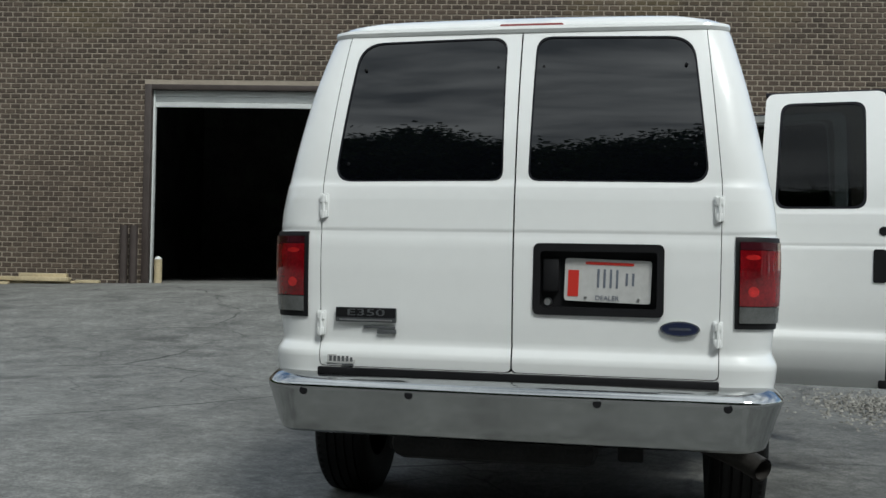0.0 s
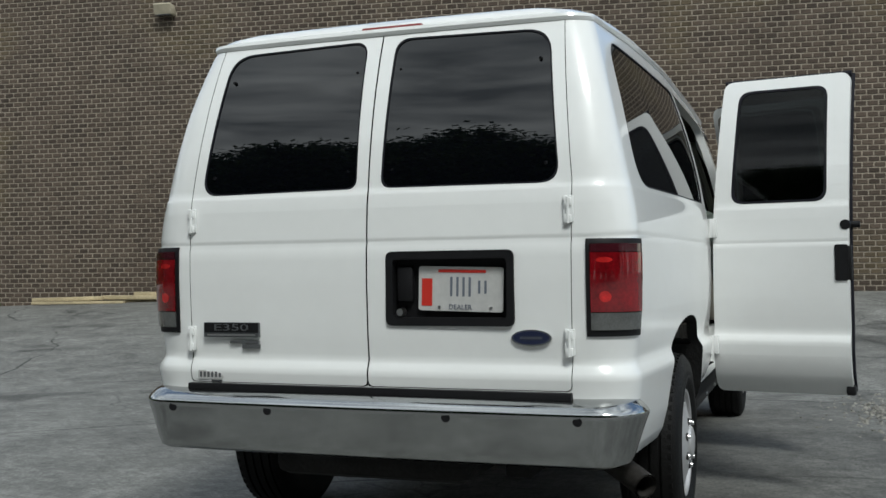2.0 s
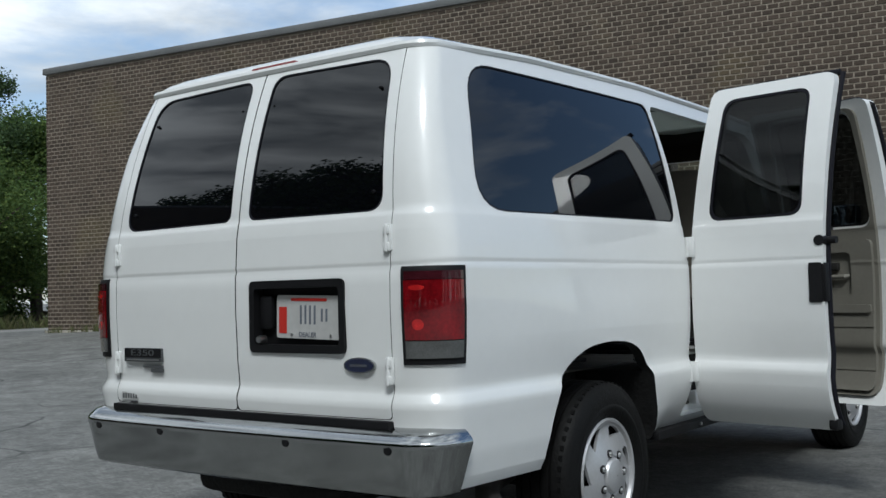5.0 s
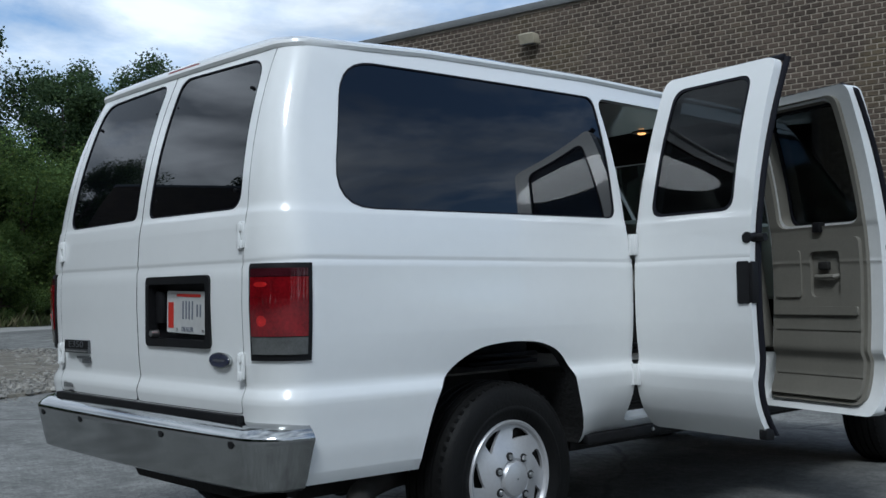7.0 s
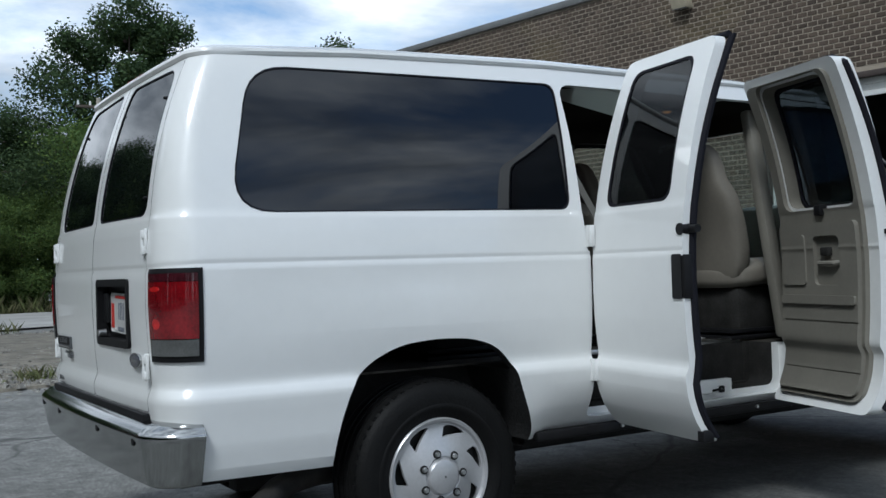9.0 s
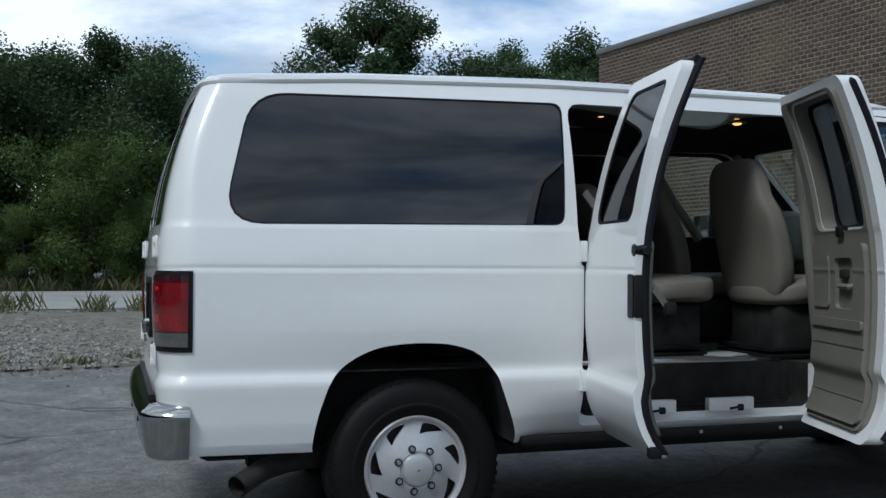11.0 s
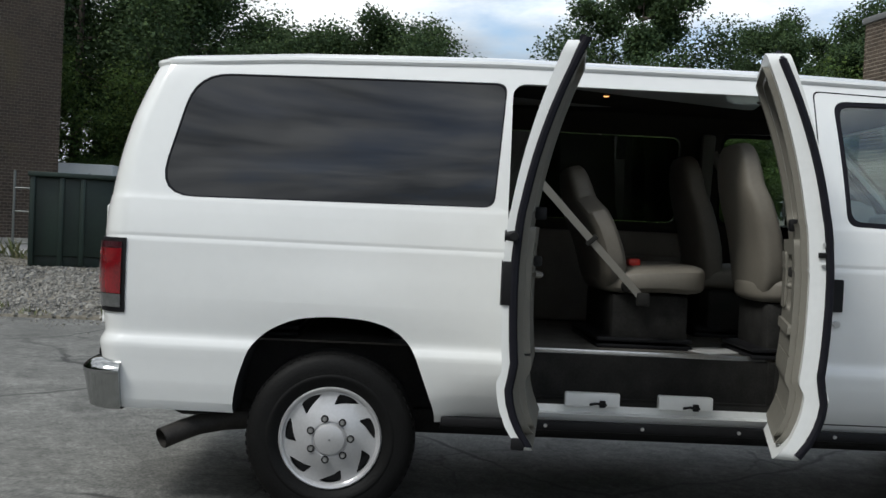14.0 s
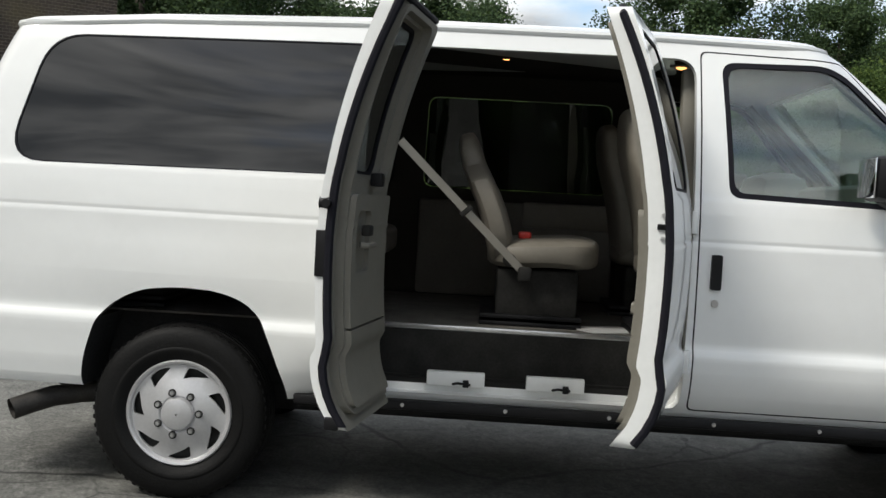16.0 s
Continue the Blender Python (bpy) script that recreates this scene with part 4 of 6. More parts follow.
def door_fittings(door, k, y0, y1):
    """Trim, seal, handle and latch of an opened side door, laid out as it stands closed."""
    far = 1.4
    win = D1_WIN if k == 0 else D2_WIN
    # inner trim
    ta, tb = (0.046, 0.080) if k == 0 else (0.085, 0.108)
    e = 0.035
    sh = boolean(hull(ta, 0.40, 1.98, BEIGE), [hull(tb, 0.39, 1.99, BEIGE)])
    ef, eh = (e, 0.075) if k == 0 else (0.07, e)
    pts = [(y0 + ef, 0.525), (y1 - eh, 0.525), (y1 - eh, 1.96 if k == 0 else 1.945), (y0 + ef, 1.96 if k == 0 else 1.945)]
    me = boolean(sh, [prism(rounded(pts, 0.05), "x", 0.5, far, BEIGE)], "INTERSECT")
    me = boolean(me, [prism(rounded(shrunk(win, -0.012), 0.06), "x", 0.5, far, BEIGE)])
    t = from_mesh("inner_trim", me, door, "moulded beige inner door trim")
    sh = boolean(hull(tb, 0.40, 1.4, BEIGE), [hull(tb + 0.022, 0.39, 1.41, BEIGE)])
    me = boolean(sh, [prism(rounded([(y0 + ef + 0.02, 0.55), (y1 - eh - 0.015, 0.55), (y1 - eh - 0.015, 1.30), (y0 + ef + 0.02, 1.30)], 0.03), "x", 0.5, far, BEIGE)], "INTERSECT")
    cut = []
    for lo in ((0.82,) if k == 0 else (0.855, 0.64)):
        cut.append(prism(rounded([(y0 + 0.07, lo), (y1 - 0.07, lo), (y1 - 0.07, lo + 0.008), (y0 + 0.07, lo + 0.008)], 0.002), "x", 0.5, (0.993 if k == 0 else 0.979) - tb, BEIGE))
    yc = y0 + (y1 - y0) * (0.42 if k else 0.62)
    cut.append(prism(rounded([(yc - 0.08, 1.02), (yc + 0.10, 1.02), (yc + 0.10, 1.24), (yc - 0.08, 1.24)], 0.03), "x", 0.5, 1.0 - tb, BEIGE))
    me = boolean(me, cut)
    from_mesh("lower_panel", me, door, "beige lower door panel with a pull recess")
    if k:
        # ledge across the panel and the raised plate beside the pull
        ledge = boolean(hull(tb + 0.02, 0.40, 1.4, BEIGE), [hull(tb + 0.034, 0.39, 1.41, BEIGE)])
        shape = rounded([(y0 + 0.10, 0.935), (y1 - 0.06, 0.935), (y1 - 0.06, 0.975), (y0 + 0.10, 0.975)], 0.012)
        from_mesh("panel_ledge", boolean(ledge.copy(), [prism(shape, "x", 0.5, far, BEIGE)], "INTERSECT"), door)
        shape = rounded([(y1 - 0.24, 1.02), (y1 - 0.075, 1.02), (y1 - 0.075, 1.25), (y1 - 0.24, 1.25)], 0.02)
        plate = boolean(hull(tb + 0.02, 0.40, 1.4, BEIGE), [hull(tb + 0.03, 0.39, 1.41, BEIGE)])
        from_mesh("speaker_plate", boolean(plate, [prism(shape, "x", 0.5, far, BEIGE)], "INTERSECT"), door, "raised beige speaker plate")
    bm = bmesh.new()
    tube(bm, [(0.893, yc - 0.06, 1.12), (0.873, yc - 0.045, 1.117), (0.873, yc + 0.06, 1.117), (0.893, yc + 0.08, 1.12)], 0.011, 8)
    part("pull_handle", bm, BEIGE, door, "beige pull handle")
    bm = bmesh.new()
    box(bm, 0.868, 0.9, yc - 0.01, yc + 0.05, 1.15, 1.19, 0.008)
    part("release_lever", bm, DARKTRIM, door, "dark inner release lever")
    # rubber seal along the free and upper edges
    ye = y1 - 0.006 if k == 0 else y0 + 0.004
    yh = y0 + 0.03 if k == 0 else y1 - 0.03
    bm = bmesh.new()

    def xi(z, d=0.056 if k == 0 else 0.014):
        return half_width(2.3, z) - d
    zs = [0.50 + 0.05 * i for i in range(30)]
    if k == 0:
        # a flat lipped strip down the free edge
        rows = []
        for z in zs + [1.988]:
            w = half_width(2.3, z)
            rows.append([bm.verts.new((w - d, ye + e, z)) for d, e in ((0.028, 0.0), (0.031, 0.011), (0.040, 0.015), (0.054, 0.012), (0.060, 0.0), (0.056, -0.010), (0.040, -0.004))])
        for u, v in zip(rows, rows[1:]):
            for i in range(7):
                bm.faces.new((u[i], u[(i + 1) % 7], v[(i + 1) % 7], v[i]))
        bm.faces.new(rows[0])
        bm.faces.new(rows[-1][::-1])
        bmesh.ops.recalc_face_normals(bm, faces=bm.faces)
        tube(bm, [(xi(1.98, 0.03), ye + (yh - ye) * t, 1.986) for t in (0.0, 0.1, 0.3, 0.6, 1.0)], 0.014, 8)
    else:
        path = [(xi(z), ye, z) for z in zs]
        path += [(xi(1.98), ye + (yh - ye) * t, 1.985) for t in (0.1, 0.3, 0.6, 1.0)]
        tube(bm, path, 0.015, 8)
    part("weather_seal", bm, RUBBER, door, "black rubber weather seal")
    bm = bmesh.new()
    if k == 0:
        # outer handle, latch knob and foot guard of the narrow leaf
        prism_side(bm, rounded([(y1 - 0.066, 1.008), (y1 - 0.008, 1.008), (y1 - 0.008, 1.172), (y1 - 0.066, 1.172)], 0.012), 0.985, 1.009)
        box(bm, 0.962, 1.005, y1 - 0.062, y1 + 0.006, 1.01, 1.17, 0.006)
        part("outer_handle", bm, BLACK, door, "black recessed outer door handle")
        bm = bmesh.new()
        cyl(bm, 0.026, 0.022, 0.035, 16, Matrix.Translation((0.985, y1 - 0.02, 1.262)) @ pose(0, 0, 0, 0, 90))
        cyl(bm, 0.015, 0.015, 0.07, 12, Matrix.Translation((0.965, y1 + 0.005, 1.262)) @ pose(0, 0, 0, 90))
        part("latch_knob", bm, BLACK, door, "black latch bumper")
        bm = bmesh.new()
        box(bm, 0.895, 0.945, y1 - 0.035, y1 + 0.006, 0.484, 0.53, 0.008)
        part("corner_guard", bm, BLACK, door, "black rubber corner guard")
    else:
        box(bm, 0.945, 0.985, y0 - 0.006, y0 + 0.006, 1.235, 1.255, 0.002)
        box(bm, 0.955, 0.972, y0 - 0.006, y0 + 0.006, 1.24, 1.25)
        part("latch", bm, BLACK, door, "black door latch slot")
        for z in (1.205, 1.285):
            bm = bmesh.new()
            cyl(bm, 0.008, 0.008, 0.008, 12, Matrix.Translation((0.965, y0 + 0.002, z)) @ pose(0, 0, 0, 90))
            part("screw", bm, STEEL, door)
        bm = bmesh.new()
        box(bm, 0.875, 0.90, y0 + 0.08, y0 + 0.20, 0.565, 0.61, 0.006)
        part("light_cover", bm, BEIGE, door, "beige courtesy light")
    bm = bmesh.new()
    box(bm, 0.86, 0.905, (y0 + y1) / 2 - 0.03, (y0 + y1) / 2 + 0.02, 1.33, 1.38, 0.008)
    part("window_latch", bm, BLACK, door, "black window latch")
    hy = y0 if k == 0 else y1
    for z in (1.262, 0.708):
        bm = bmesh.new()
        box(bm, 1.0, 1.022, hy - 0.03, hy - 0.004, z - 0.045, z + 0.045, 0.004)
        box(bm, 1.0, 1.022, hy + 0.004, hy + 0.03, z - 0.045, z + 0.045, 0.004)
        cyl(bm, 0.008, 0.008, 0.09, 10, Matrix.Translation((1.018, hy, z)))
        part("hinge", bm, PAINT, door)


def prism_side(bm, pts, x0, x1):
    a = [bm.verts.new((x1, p[0], p[1])) for p in pts]
    b = [bm.verts.new((x0, p[0], p[1])) for p in pts]
    n = len(pts)
    for i in range(n):
        bm.faces.new((a[i], a[(i + 1) % n], b[(i + 1) % n], b[i]))
    bm.faces.new(a)
    bm.faces.new(b[::-1])
    bmesh.ops.recalc_face_normals(bm, faces=bm.faces)


def front_door_lines(root):
    """Handle, lock and mirror at the passenger's front door."""
    bm = bmesh.new()
    prism_side(bm, rounded([(3.146, 0.998), (3.188, 0.998), (3.188, 1.138), (3.146, 1.138)], 0.01), 0.99, 1.018)
    part("front_door_handle", bm, BLACK, root, "black front door handle")
    bm = bmesh.new()
    prism_side(bm, rounded([(3.182, 1.075), (3.262, 1.085), (3.262, 1.140), (3.182, 1.140)], 0.012), 0.995, 1.006)
    part("handle_cup", bm, PAINT, root)
    bm = bmesh.new()
    cyl(bm, 0.014, 0.014, 0.03, 16, Matrix.Translation((1.004, 3.168, 0.946)) @ pose(0, 0, 0, 0, 90))
    part("key_lock", bm, STEEL, root)
    for s in (1, -1):
        bm = bmesh.new()
        at = Matrix.Translation((1.15 * s, 3.72, 1.465))
        box(bm, -0.1, 0.1, -0.045, 0.06, -0.085, 0.085, 0.035, at)
        tube(bm, [(0.96 * s, 3.86, 1.36), (1.1 * s, 3.74, 1.40)], 0.025, 10)
        mirror = part("wing_mirror", bm, BLACK, root, "black door mirror")
        bm = bmesh.new()
        box(bm, -0.088, 0.088, -0.050, -0.044, -0.074, 0.074, 0.002, at)
        part("mirror_glass", bm, MIRROR, mirror)


def underbody(root):
    bm = bmesh.new()
    box(bm, -0.62, 0.62, 0.35, 5.0, 0.40, 0.45)
    tube(bm, [(-0.7, 1.02, 0.345), (0.7, 1.02, 0.345)], 0.06, 12)
    cyl(bm, 0.16, 0.16, 0.22, 20, Matrix.Translation((0.02, 1.02, 0.345)) @ pose(0, 0, 0, 90))
    box(bm, -0.5, 0.3, 0.2, 0.75, 0.3, 0.42, 0.05)
    # unseen low boxes, added to block light from the ground under the van
    box(bm, -0.78, -0.25, 1.7, 2.9, 0.24, 0.41, 0.04)
    box(bm, -0.2, 0.25, 2.9, 4.1, 0.25, 0.41, 0.05)
    for x in (-0.5, 0.42):
        box(bm, x - 0.05, x + 0.05, 0.4, 5.0, 0.30, 0.41, 0.01)
    box(bm, -0.88, 0.86, 1.5, 4.0, 0.40, 0.438)
    part("underframe", bm, UNDER, root, "dirty dark underframe and axle with added light-blocking boxes")
    bm = bmesh.new()
    tube(bm, [(0.50, 1.2, 0.375), (0.60, 0.85, 0.373), (0.66, 0.66, 0.372), (0.72, 0.53, 0.370), (0.79, 0.43, 0.360), (0.85, 0.365, 0.340), (0.905, 0.305, 0.318)], 0.045, 16, False)
    tube(bm, [(0.79, 0.43, 0.360), (0.85, 0.365, 0.340), (0.905, 0.305, 0.318)], 0.038, 16, False)
    part("exhaust_pipe", bm, EXHAUST, root, "sooty exhaust tail pipe")
    bm = bmesh.new()
    box(bm, 0.90, 0.955, 1.5, 4.1, 0.43, 0.468, 0.006)
    part("sill_strip", bm, BLACK, root, "black sill strip")
    for k in range(5):
        bm = bmesh.new()
        cyl(bm, 0.008, 0.008, 0.01, 10, Matrix.Translation((0.957, 1.95 + 0.42 * k, 0.452)) @ pose(0, 0, 0, 0, 90))
        part("sill_clip", bm, STEEL, root)
    # wheels
    w = wheel(root, (0.942, 1.03, 0.358))
    for y, turn in ((4.53, 0), (1.03, 180), (4.53, 180)):
        copy_thing(w, pose(-0.942 if turn else 0.942, y, 0.358, 0, 0, turn))


def wheel(root, at):
    m = Matrix.Translation(at)
    bm = bmesh.new()
    prof = [(0.20, -0.185), (0.27, -0.205), (0.33, -0.203), (0.355, -0.192), (0.364, -0.175)]
    for k, x in enumerate((-0.16, -0.12, -0.08, -0.04)):
        prof += [(0.366, x - 0.006), (0.356, x - 0.004), (0.356, x + 0.004), (0.366, x + 0.006)]
    prof += [(0.363, -0.012), (0.354, 0.010), (0.334, 0.025), (0.30, 0.031), (0.275, 0.030), (0.270, 0.033), (0.262, 0.033), (0.25, 0.028), (0.235, 0.019), (0.216, 0.006), (0.205, -0.02)]
    lathe(bm, prof, 64)
    bmesh.ops.recalc_face_normals(bm, faces=bm.faces)
    w = part("wheel", bm, TYRE, root, "black tyre with a silver seven-slot hubcap", m=m)
    # shoulder lugs
    bm = bmesh.new()
    for k in range(60):
        box(bm, -0.03, 0.004, -0.009, 0.009, 0.346, 0.3622, 0, Matrix.Rotation(k * math.tau / 60, 4, "X"))
    part("tread", bm, TYRE, w)
    # hubcap: a dished disc with seven open slots, and the dark wheel behind it
    bm = bmesh.new()
    face = [(0.219, -0.002), (0.221, 0.012), (0.215, 0.019), (0.206, 0.016), (0.199, 0.005), (0.18, 0.004), (0.14, 0.016), (0.10, 0.03), (0.078, 0.034), (0.07, 0.028), (0.068, 0.036), (0.062, 0.044), (0.04, 0.05), (0.004, 0.052)]
    rear = [(0.004, 0.02), (0.09, 0.018), (0.14, 0.004), (0.18, -0.008), (0.205, -0.008)]
    lathe(bm, face + rear + face[:1], 56)
    bmesh.ops.remove_doubles(bm, verts=bm.verts, dist=0.00001)
    bmesh.ops.recalc_face_normals(bm, faces=bm.faces)
    cuts = []
    for k in range(7):
        a = k * math.tau / 7
        pts = [(q * math.cos(a + b), q * math.sin(a + b)) for q, b in ((0.190, 0.0), (0.195, 0.16), (0.195, 0.34), (0.190, 0.52), (0.142, 0.60), (0.155, 0.40))]
        cuts.append(prism(rounded(pts, [0.008, 0.03, 0.03, 0.012, 0.010, 0.02], 3), "x", -0.05, 0.06, HUBCAP))
    c = from_mesh("hubcap", boolean(mesh_of(bm, HUBCAP), cuts), w, "silver plastic hubcap with seven slots", m=Matrix())
    bm = bmesh.new()
    lathe(bm, [(0.206, -0.012), (0.19, -0.03), (0.12, -0.035), (0.002, -0.03)], 32)
    bmesh.ops.recalc_face_normals(bm, faces=bm.faces)
    part("rim", bm, HUBDARK, w, "dark steel wheel rim behind the hubcap")
    for k in range(7):
        a = k * math.tau / 7 + 0.05
        bm = bmesh.new()
        cyl(bm, 0.0125, 0.008, 0.016, 14, Matrix.Translation((0.037, 0.089 * math.cos(a), 0.089 * math.sin(a))) @ pose(0, 0, 0, 0, 90))
        part("lug_nut", bm, STEEL, c, "chrome lug nut cover")
        bm = bmesh.new()
        cyl(bm, 0.0165, 0.0165, 0.012, 16, Matrix.Translation((0.030, 0.089 * math.cos(a), 0.089 * math.sin(a))) @ pose(0, 0, 0, 0, 90))
        part("nut_recess", bm, HUBDARK, c)
    return w


VAN = van()
emblem(VAN)


# ---- the van's cabin ----
def cushion_form(bm, x0, x1, y0, y1, z0, z1, power=5.0):
    """A stuffed block: a box whose faces swell and whose edges are well rounded."""
    bmesh.ops.create_cube(bm, size=2.0)
    bmesh.ops.subdivide_edges(bm, edges=bm.edges[:], cuts=7, use_grid_fill=True)
    for v in bm.verts:
        n = (abs(v.co.x) ** power + abs(v.co.y) ** power + abs(v.co.z) ** power) ** (1 / power)
        v.co /= n
        v.co = Vector(((x0 + x1) / 2 + v.co.x * (x1 - x0) / 2, (y0 + y1) / 2 + v.co.y * (y1 - y0) / 2, (z0 + z1) / 2 + v.co.z * (z1 - z0) / 2))


def seat(parent, y, width, x, back_h=0.62, cushion=0.5, color=SEAT, name="bench_seat", label="beige vinyl bench seat", lean=17.0, arms=False, head=0.42):
    """A seat facing forward, its cushion's rear edge at y."""
    s = new(name)
    s.matrix_world = Matrix.Translation((x, y, 0.745))
    s.parent = parent
    tagged(s, label)
    bm = bmesh.new()
    cushion_form(bm, -width / 2, width / 2, 0.0, cushion, 0.245, 0.385, power=4.0)
    for v in bm.verts:
        t = v.co.y / cushion
        v.co.z += 0.035 * t - (0.06 * max(0.0, t - 0.55) if v.co.z < 0.3 else 0.0)
    part("cushion", bm, color, s)
    # the back: a wide lower part, shoulders, and a narrower head part
    bm = bmesh.new()
    cushion_form(bm, -width / 2, width / 2, -0.07, 0.07, 0.0, back_h, power=4.5)
    for v in bm.verts:
        t = v.co.z / back_h
        k = min(max((t - 0.58) / 0.16, 0.0), 1.0)
        k = k * k * (3 - 2 * k)
        v.co.x *= 1 - head * k - 0.10 * max(0.0, t - 0.8)
        v.co.y += 0.022 * math.sin(math.pi * min(t / 0.62, 1.0)) - 0.018 * k
        v.co.y *= 1 - 0.22 * t
    part("backrest", bm, color, s, m=Matrix.Translation((0, 0.07, 0.27)) @ pose(0, 0, 0, lean))
    bm = bmesh.new()
    box(bm, -width * 0.40, width * 0.40, 0.05, cushion - 0.10, 0.035, 0.26, 0.02)
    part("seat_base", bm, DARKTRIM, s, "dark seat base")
    for z in (0.0, 0.032):
        bm = bmesh.new()
        box(bm, -width * 0.43, width * 0.43, -0.02, cushion - 0.08, z, z + 0.02, 0.005)
        part("seat_rail", bm, BLACK, s, "black seat rail")
    if arms:
        bm = bmesh.new()
        cyl(bm, 0.03, 0.025, 0.02, 18, Matrix.Translation((width / 2 + 0.004, 0.10, 0.30)) @ pose(0, 0, 0, 0, 90))
        part("hinge_cover", bm, DARKTRIM, s)
    return s


def cabin(root):
    bm = bmesh.new()
    box(bm, -0.90, 0.695, 0.15, 4.2, 0.737, 0.745)
    part("cabin_floor", bm, CARPET, root, "brown-grey ribbed floor mat")
    bm = bmesh.new()
    box(bm, 0.68, 0.70, 1.83, 2.98, 0.735, 0.757, 0.004)
    part("floor_edging", bm, STEEL, root, "worn metal floor edging")
    seat(root, 2.26, 0.9, 0.1, 0.635, cushion=0.52, arms=True)
    seat(root, 1.28, 1.3, -0.05)
    seat(root, 0.42, 1.4, 0.0)
    seat(root, 2.93, 0.54, 0.48, 0.74, 0.5, SEAT, "front_seat", "high-backed beige front seat", 10.0, head=0.16)
    seat(root, 2.93, 0.54, -0.48, 0.74, 0.5, SEAT, "front_seat", "high-backed beige front seat", 10.0, head=0.16)
    for s in (1, -1):
        bm = bmesh.new()
        tube(bm, [(0.715 * s, 3.66, 1.90), (0.78 * s, 3.98, 1.62), (0.825 * s, 4.3, 1.33)], 0.026, 8)
        part("pillar_trim", bm, BEIGE, root, "beige windscreen pillar trim")
        bm = bmesh.new()
        box(bm, 0.80 * s - 0.03, 0.80 * s + 0.03, 3.03, 3.11, 0.76, 1.9, 0.02)
        for v in bm.verts:
            v.co.x += (0.1 if v.co.z < 1.3 else -0.075) * s
        part("pillar_trim", bm, BEIGE, root)
    bm = bmesh.new()
    box(bm, -0.86, 0.86, 3.80, 4.3, 1.0, 1.46, 0.07)
    dash = part("dashboard", bm, DASH, root, "pale grey-green dashboard")
    bm = bmesh.new()
    box(bm, -0.72, -0.18, 3.62, 3.9, 1.2, 1.53, 0.1)
    part("instrument_hood", bm, DASH, dash, "rounded instrument hood")
    bm = bmesh.new()
    tube(bm, [(-0.80, 3.12, 1.80), (-0.78, 3.24, 1.6), (-0.72, 3.40, 1.36)], 0.03, 8)
    part("driver_belt", bm, BELT, root, "pale seat belt hanging from the pillar")
    bm = bmesh.new()
    pts = [(-0.45 + 0.19 * math.cos(a), 3.72 + 0.06 * math.sin(a), 1.26 + 0.17 * math.sin(a)) for a in [math.tau * k / 28 for k in range(29)]]
    tube(bm, pts, 0.014, 8, False)
    part("steering_wheel", bm, DARKTRIM, root, "dark steering wheel")
    # lit dome lamps in the headliner
    for x, y in ((0.08, 2.30), (0.08, 3.14)):
        top = 1.956 + lip(y) - 1.95
        bm = bmesh.new()
        cyl(bm, 0.052, 0.06, 0.014, 24, Matrix.Translation((x, y, top - 0.004)))
        f = part("dome_lamp", bm, BEIGE, root, "small round ceiling dome lamp, lit")
        bm = bmesh.new()
        lathe(bm, [(0.001, -0.022), (0.014, -0.020), (0.023, -0.015), (0.028, -0.008)], 20)
        bmesh.ops.recalc_face_normals(bm, faces=bm.faces)
        part("lamp_lens", bm, GLOW, f, "glowing warm lens", m=Matrix.Translation((x, y, top)) @ pose(0, 0, 0, 0, -90))
    # seat belt from the pillar to the bench
    bm = bmesh.new()
    a, b = Vector((0.785, 1.87, 1.535)), Vector((0.565, 2.43, 0.99))
    d = (b - a).normalized()
    w = d.cross(Vector((1, 0, 0))).normalized() * 0.017
    t = Vector((0.002, 0, 0))
    vs = [bm.verts.new(p) for p in (a - w - t, a + w - t, b + w - t, b - w - t, a - w + t, a + w + t, b + w + t, b - w + t)]
    for q in ((0, 1, 2, 3), (7, 6, 5, 4), (0, 4, 5, 1), (1, 5, 6, 2), (2, 6, 7, 3), (3, 7, 4, 0)):
        bm.faces.new([vs[i] for i in q])
    bt = part("seat_belt", bm, BELT, root, "beige seat belt webbing")
    bm = bmesh.new()
    box(bm, 0.555, 0.60, 2.40, 2.46, 0.955, 1.02, 0.012)
    part("buckle", bm, DARKTRIM, bt, "dark buckle")
    bm = bmesh.new()
    a2 = a + d * 0.42
    box(bm, -0.006, 0.006, -0.03, 0.03, -0.012, 0.012, 0.003, Matrix.Translation(a2) @ pose(0, 0, 0, 44))
    part("belt_ring", bm, DARKTRIM, bt, "dark belt guide")
    bm = bmesh.new()
    box(bm, 0.30, 0.36, 2.40, 2.46, 1.135, 1.17, 0.01)
    part("red_buckle", bm, PLATERED, bt, "red buckle button")
    # papers on the floor
    bm = bmesh.new()
    box(bm, -0.11, 0.11, -0.14, 0.14, 0.0, 0.006, 0.001, Matrix.Translation((0.45, 2.82, 0.746)) @ pose(0, 0, 0, 0, 0, 28))
    part("loose_papers", bm, PLATE, root, "white papers lying on the floor")
    # side panel with cup holder under the far window
    bm = bmesh.new()
    box(bm, -0.93, -0.86, 1.85, 2.98, 0.75, 1.3, 0.02)
    pn = part("side_panel", bm, DARKPANEL, root, "dull moulded side panel")
    bm = bmesh.new()
    box(bm, -0.9, -0.845, 2.45, 2.97, 1.16, 1.31, 0.02)
    part("arm_rest", bm, SEAT, pn, "beige moulded arm rest")
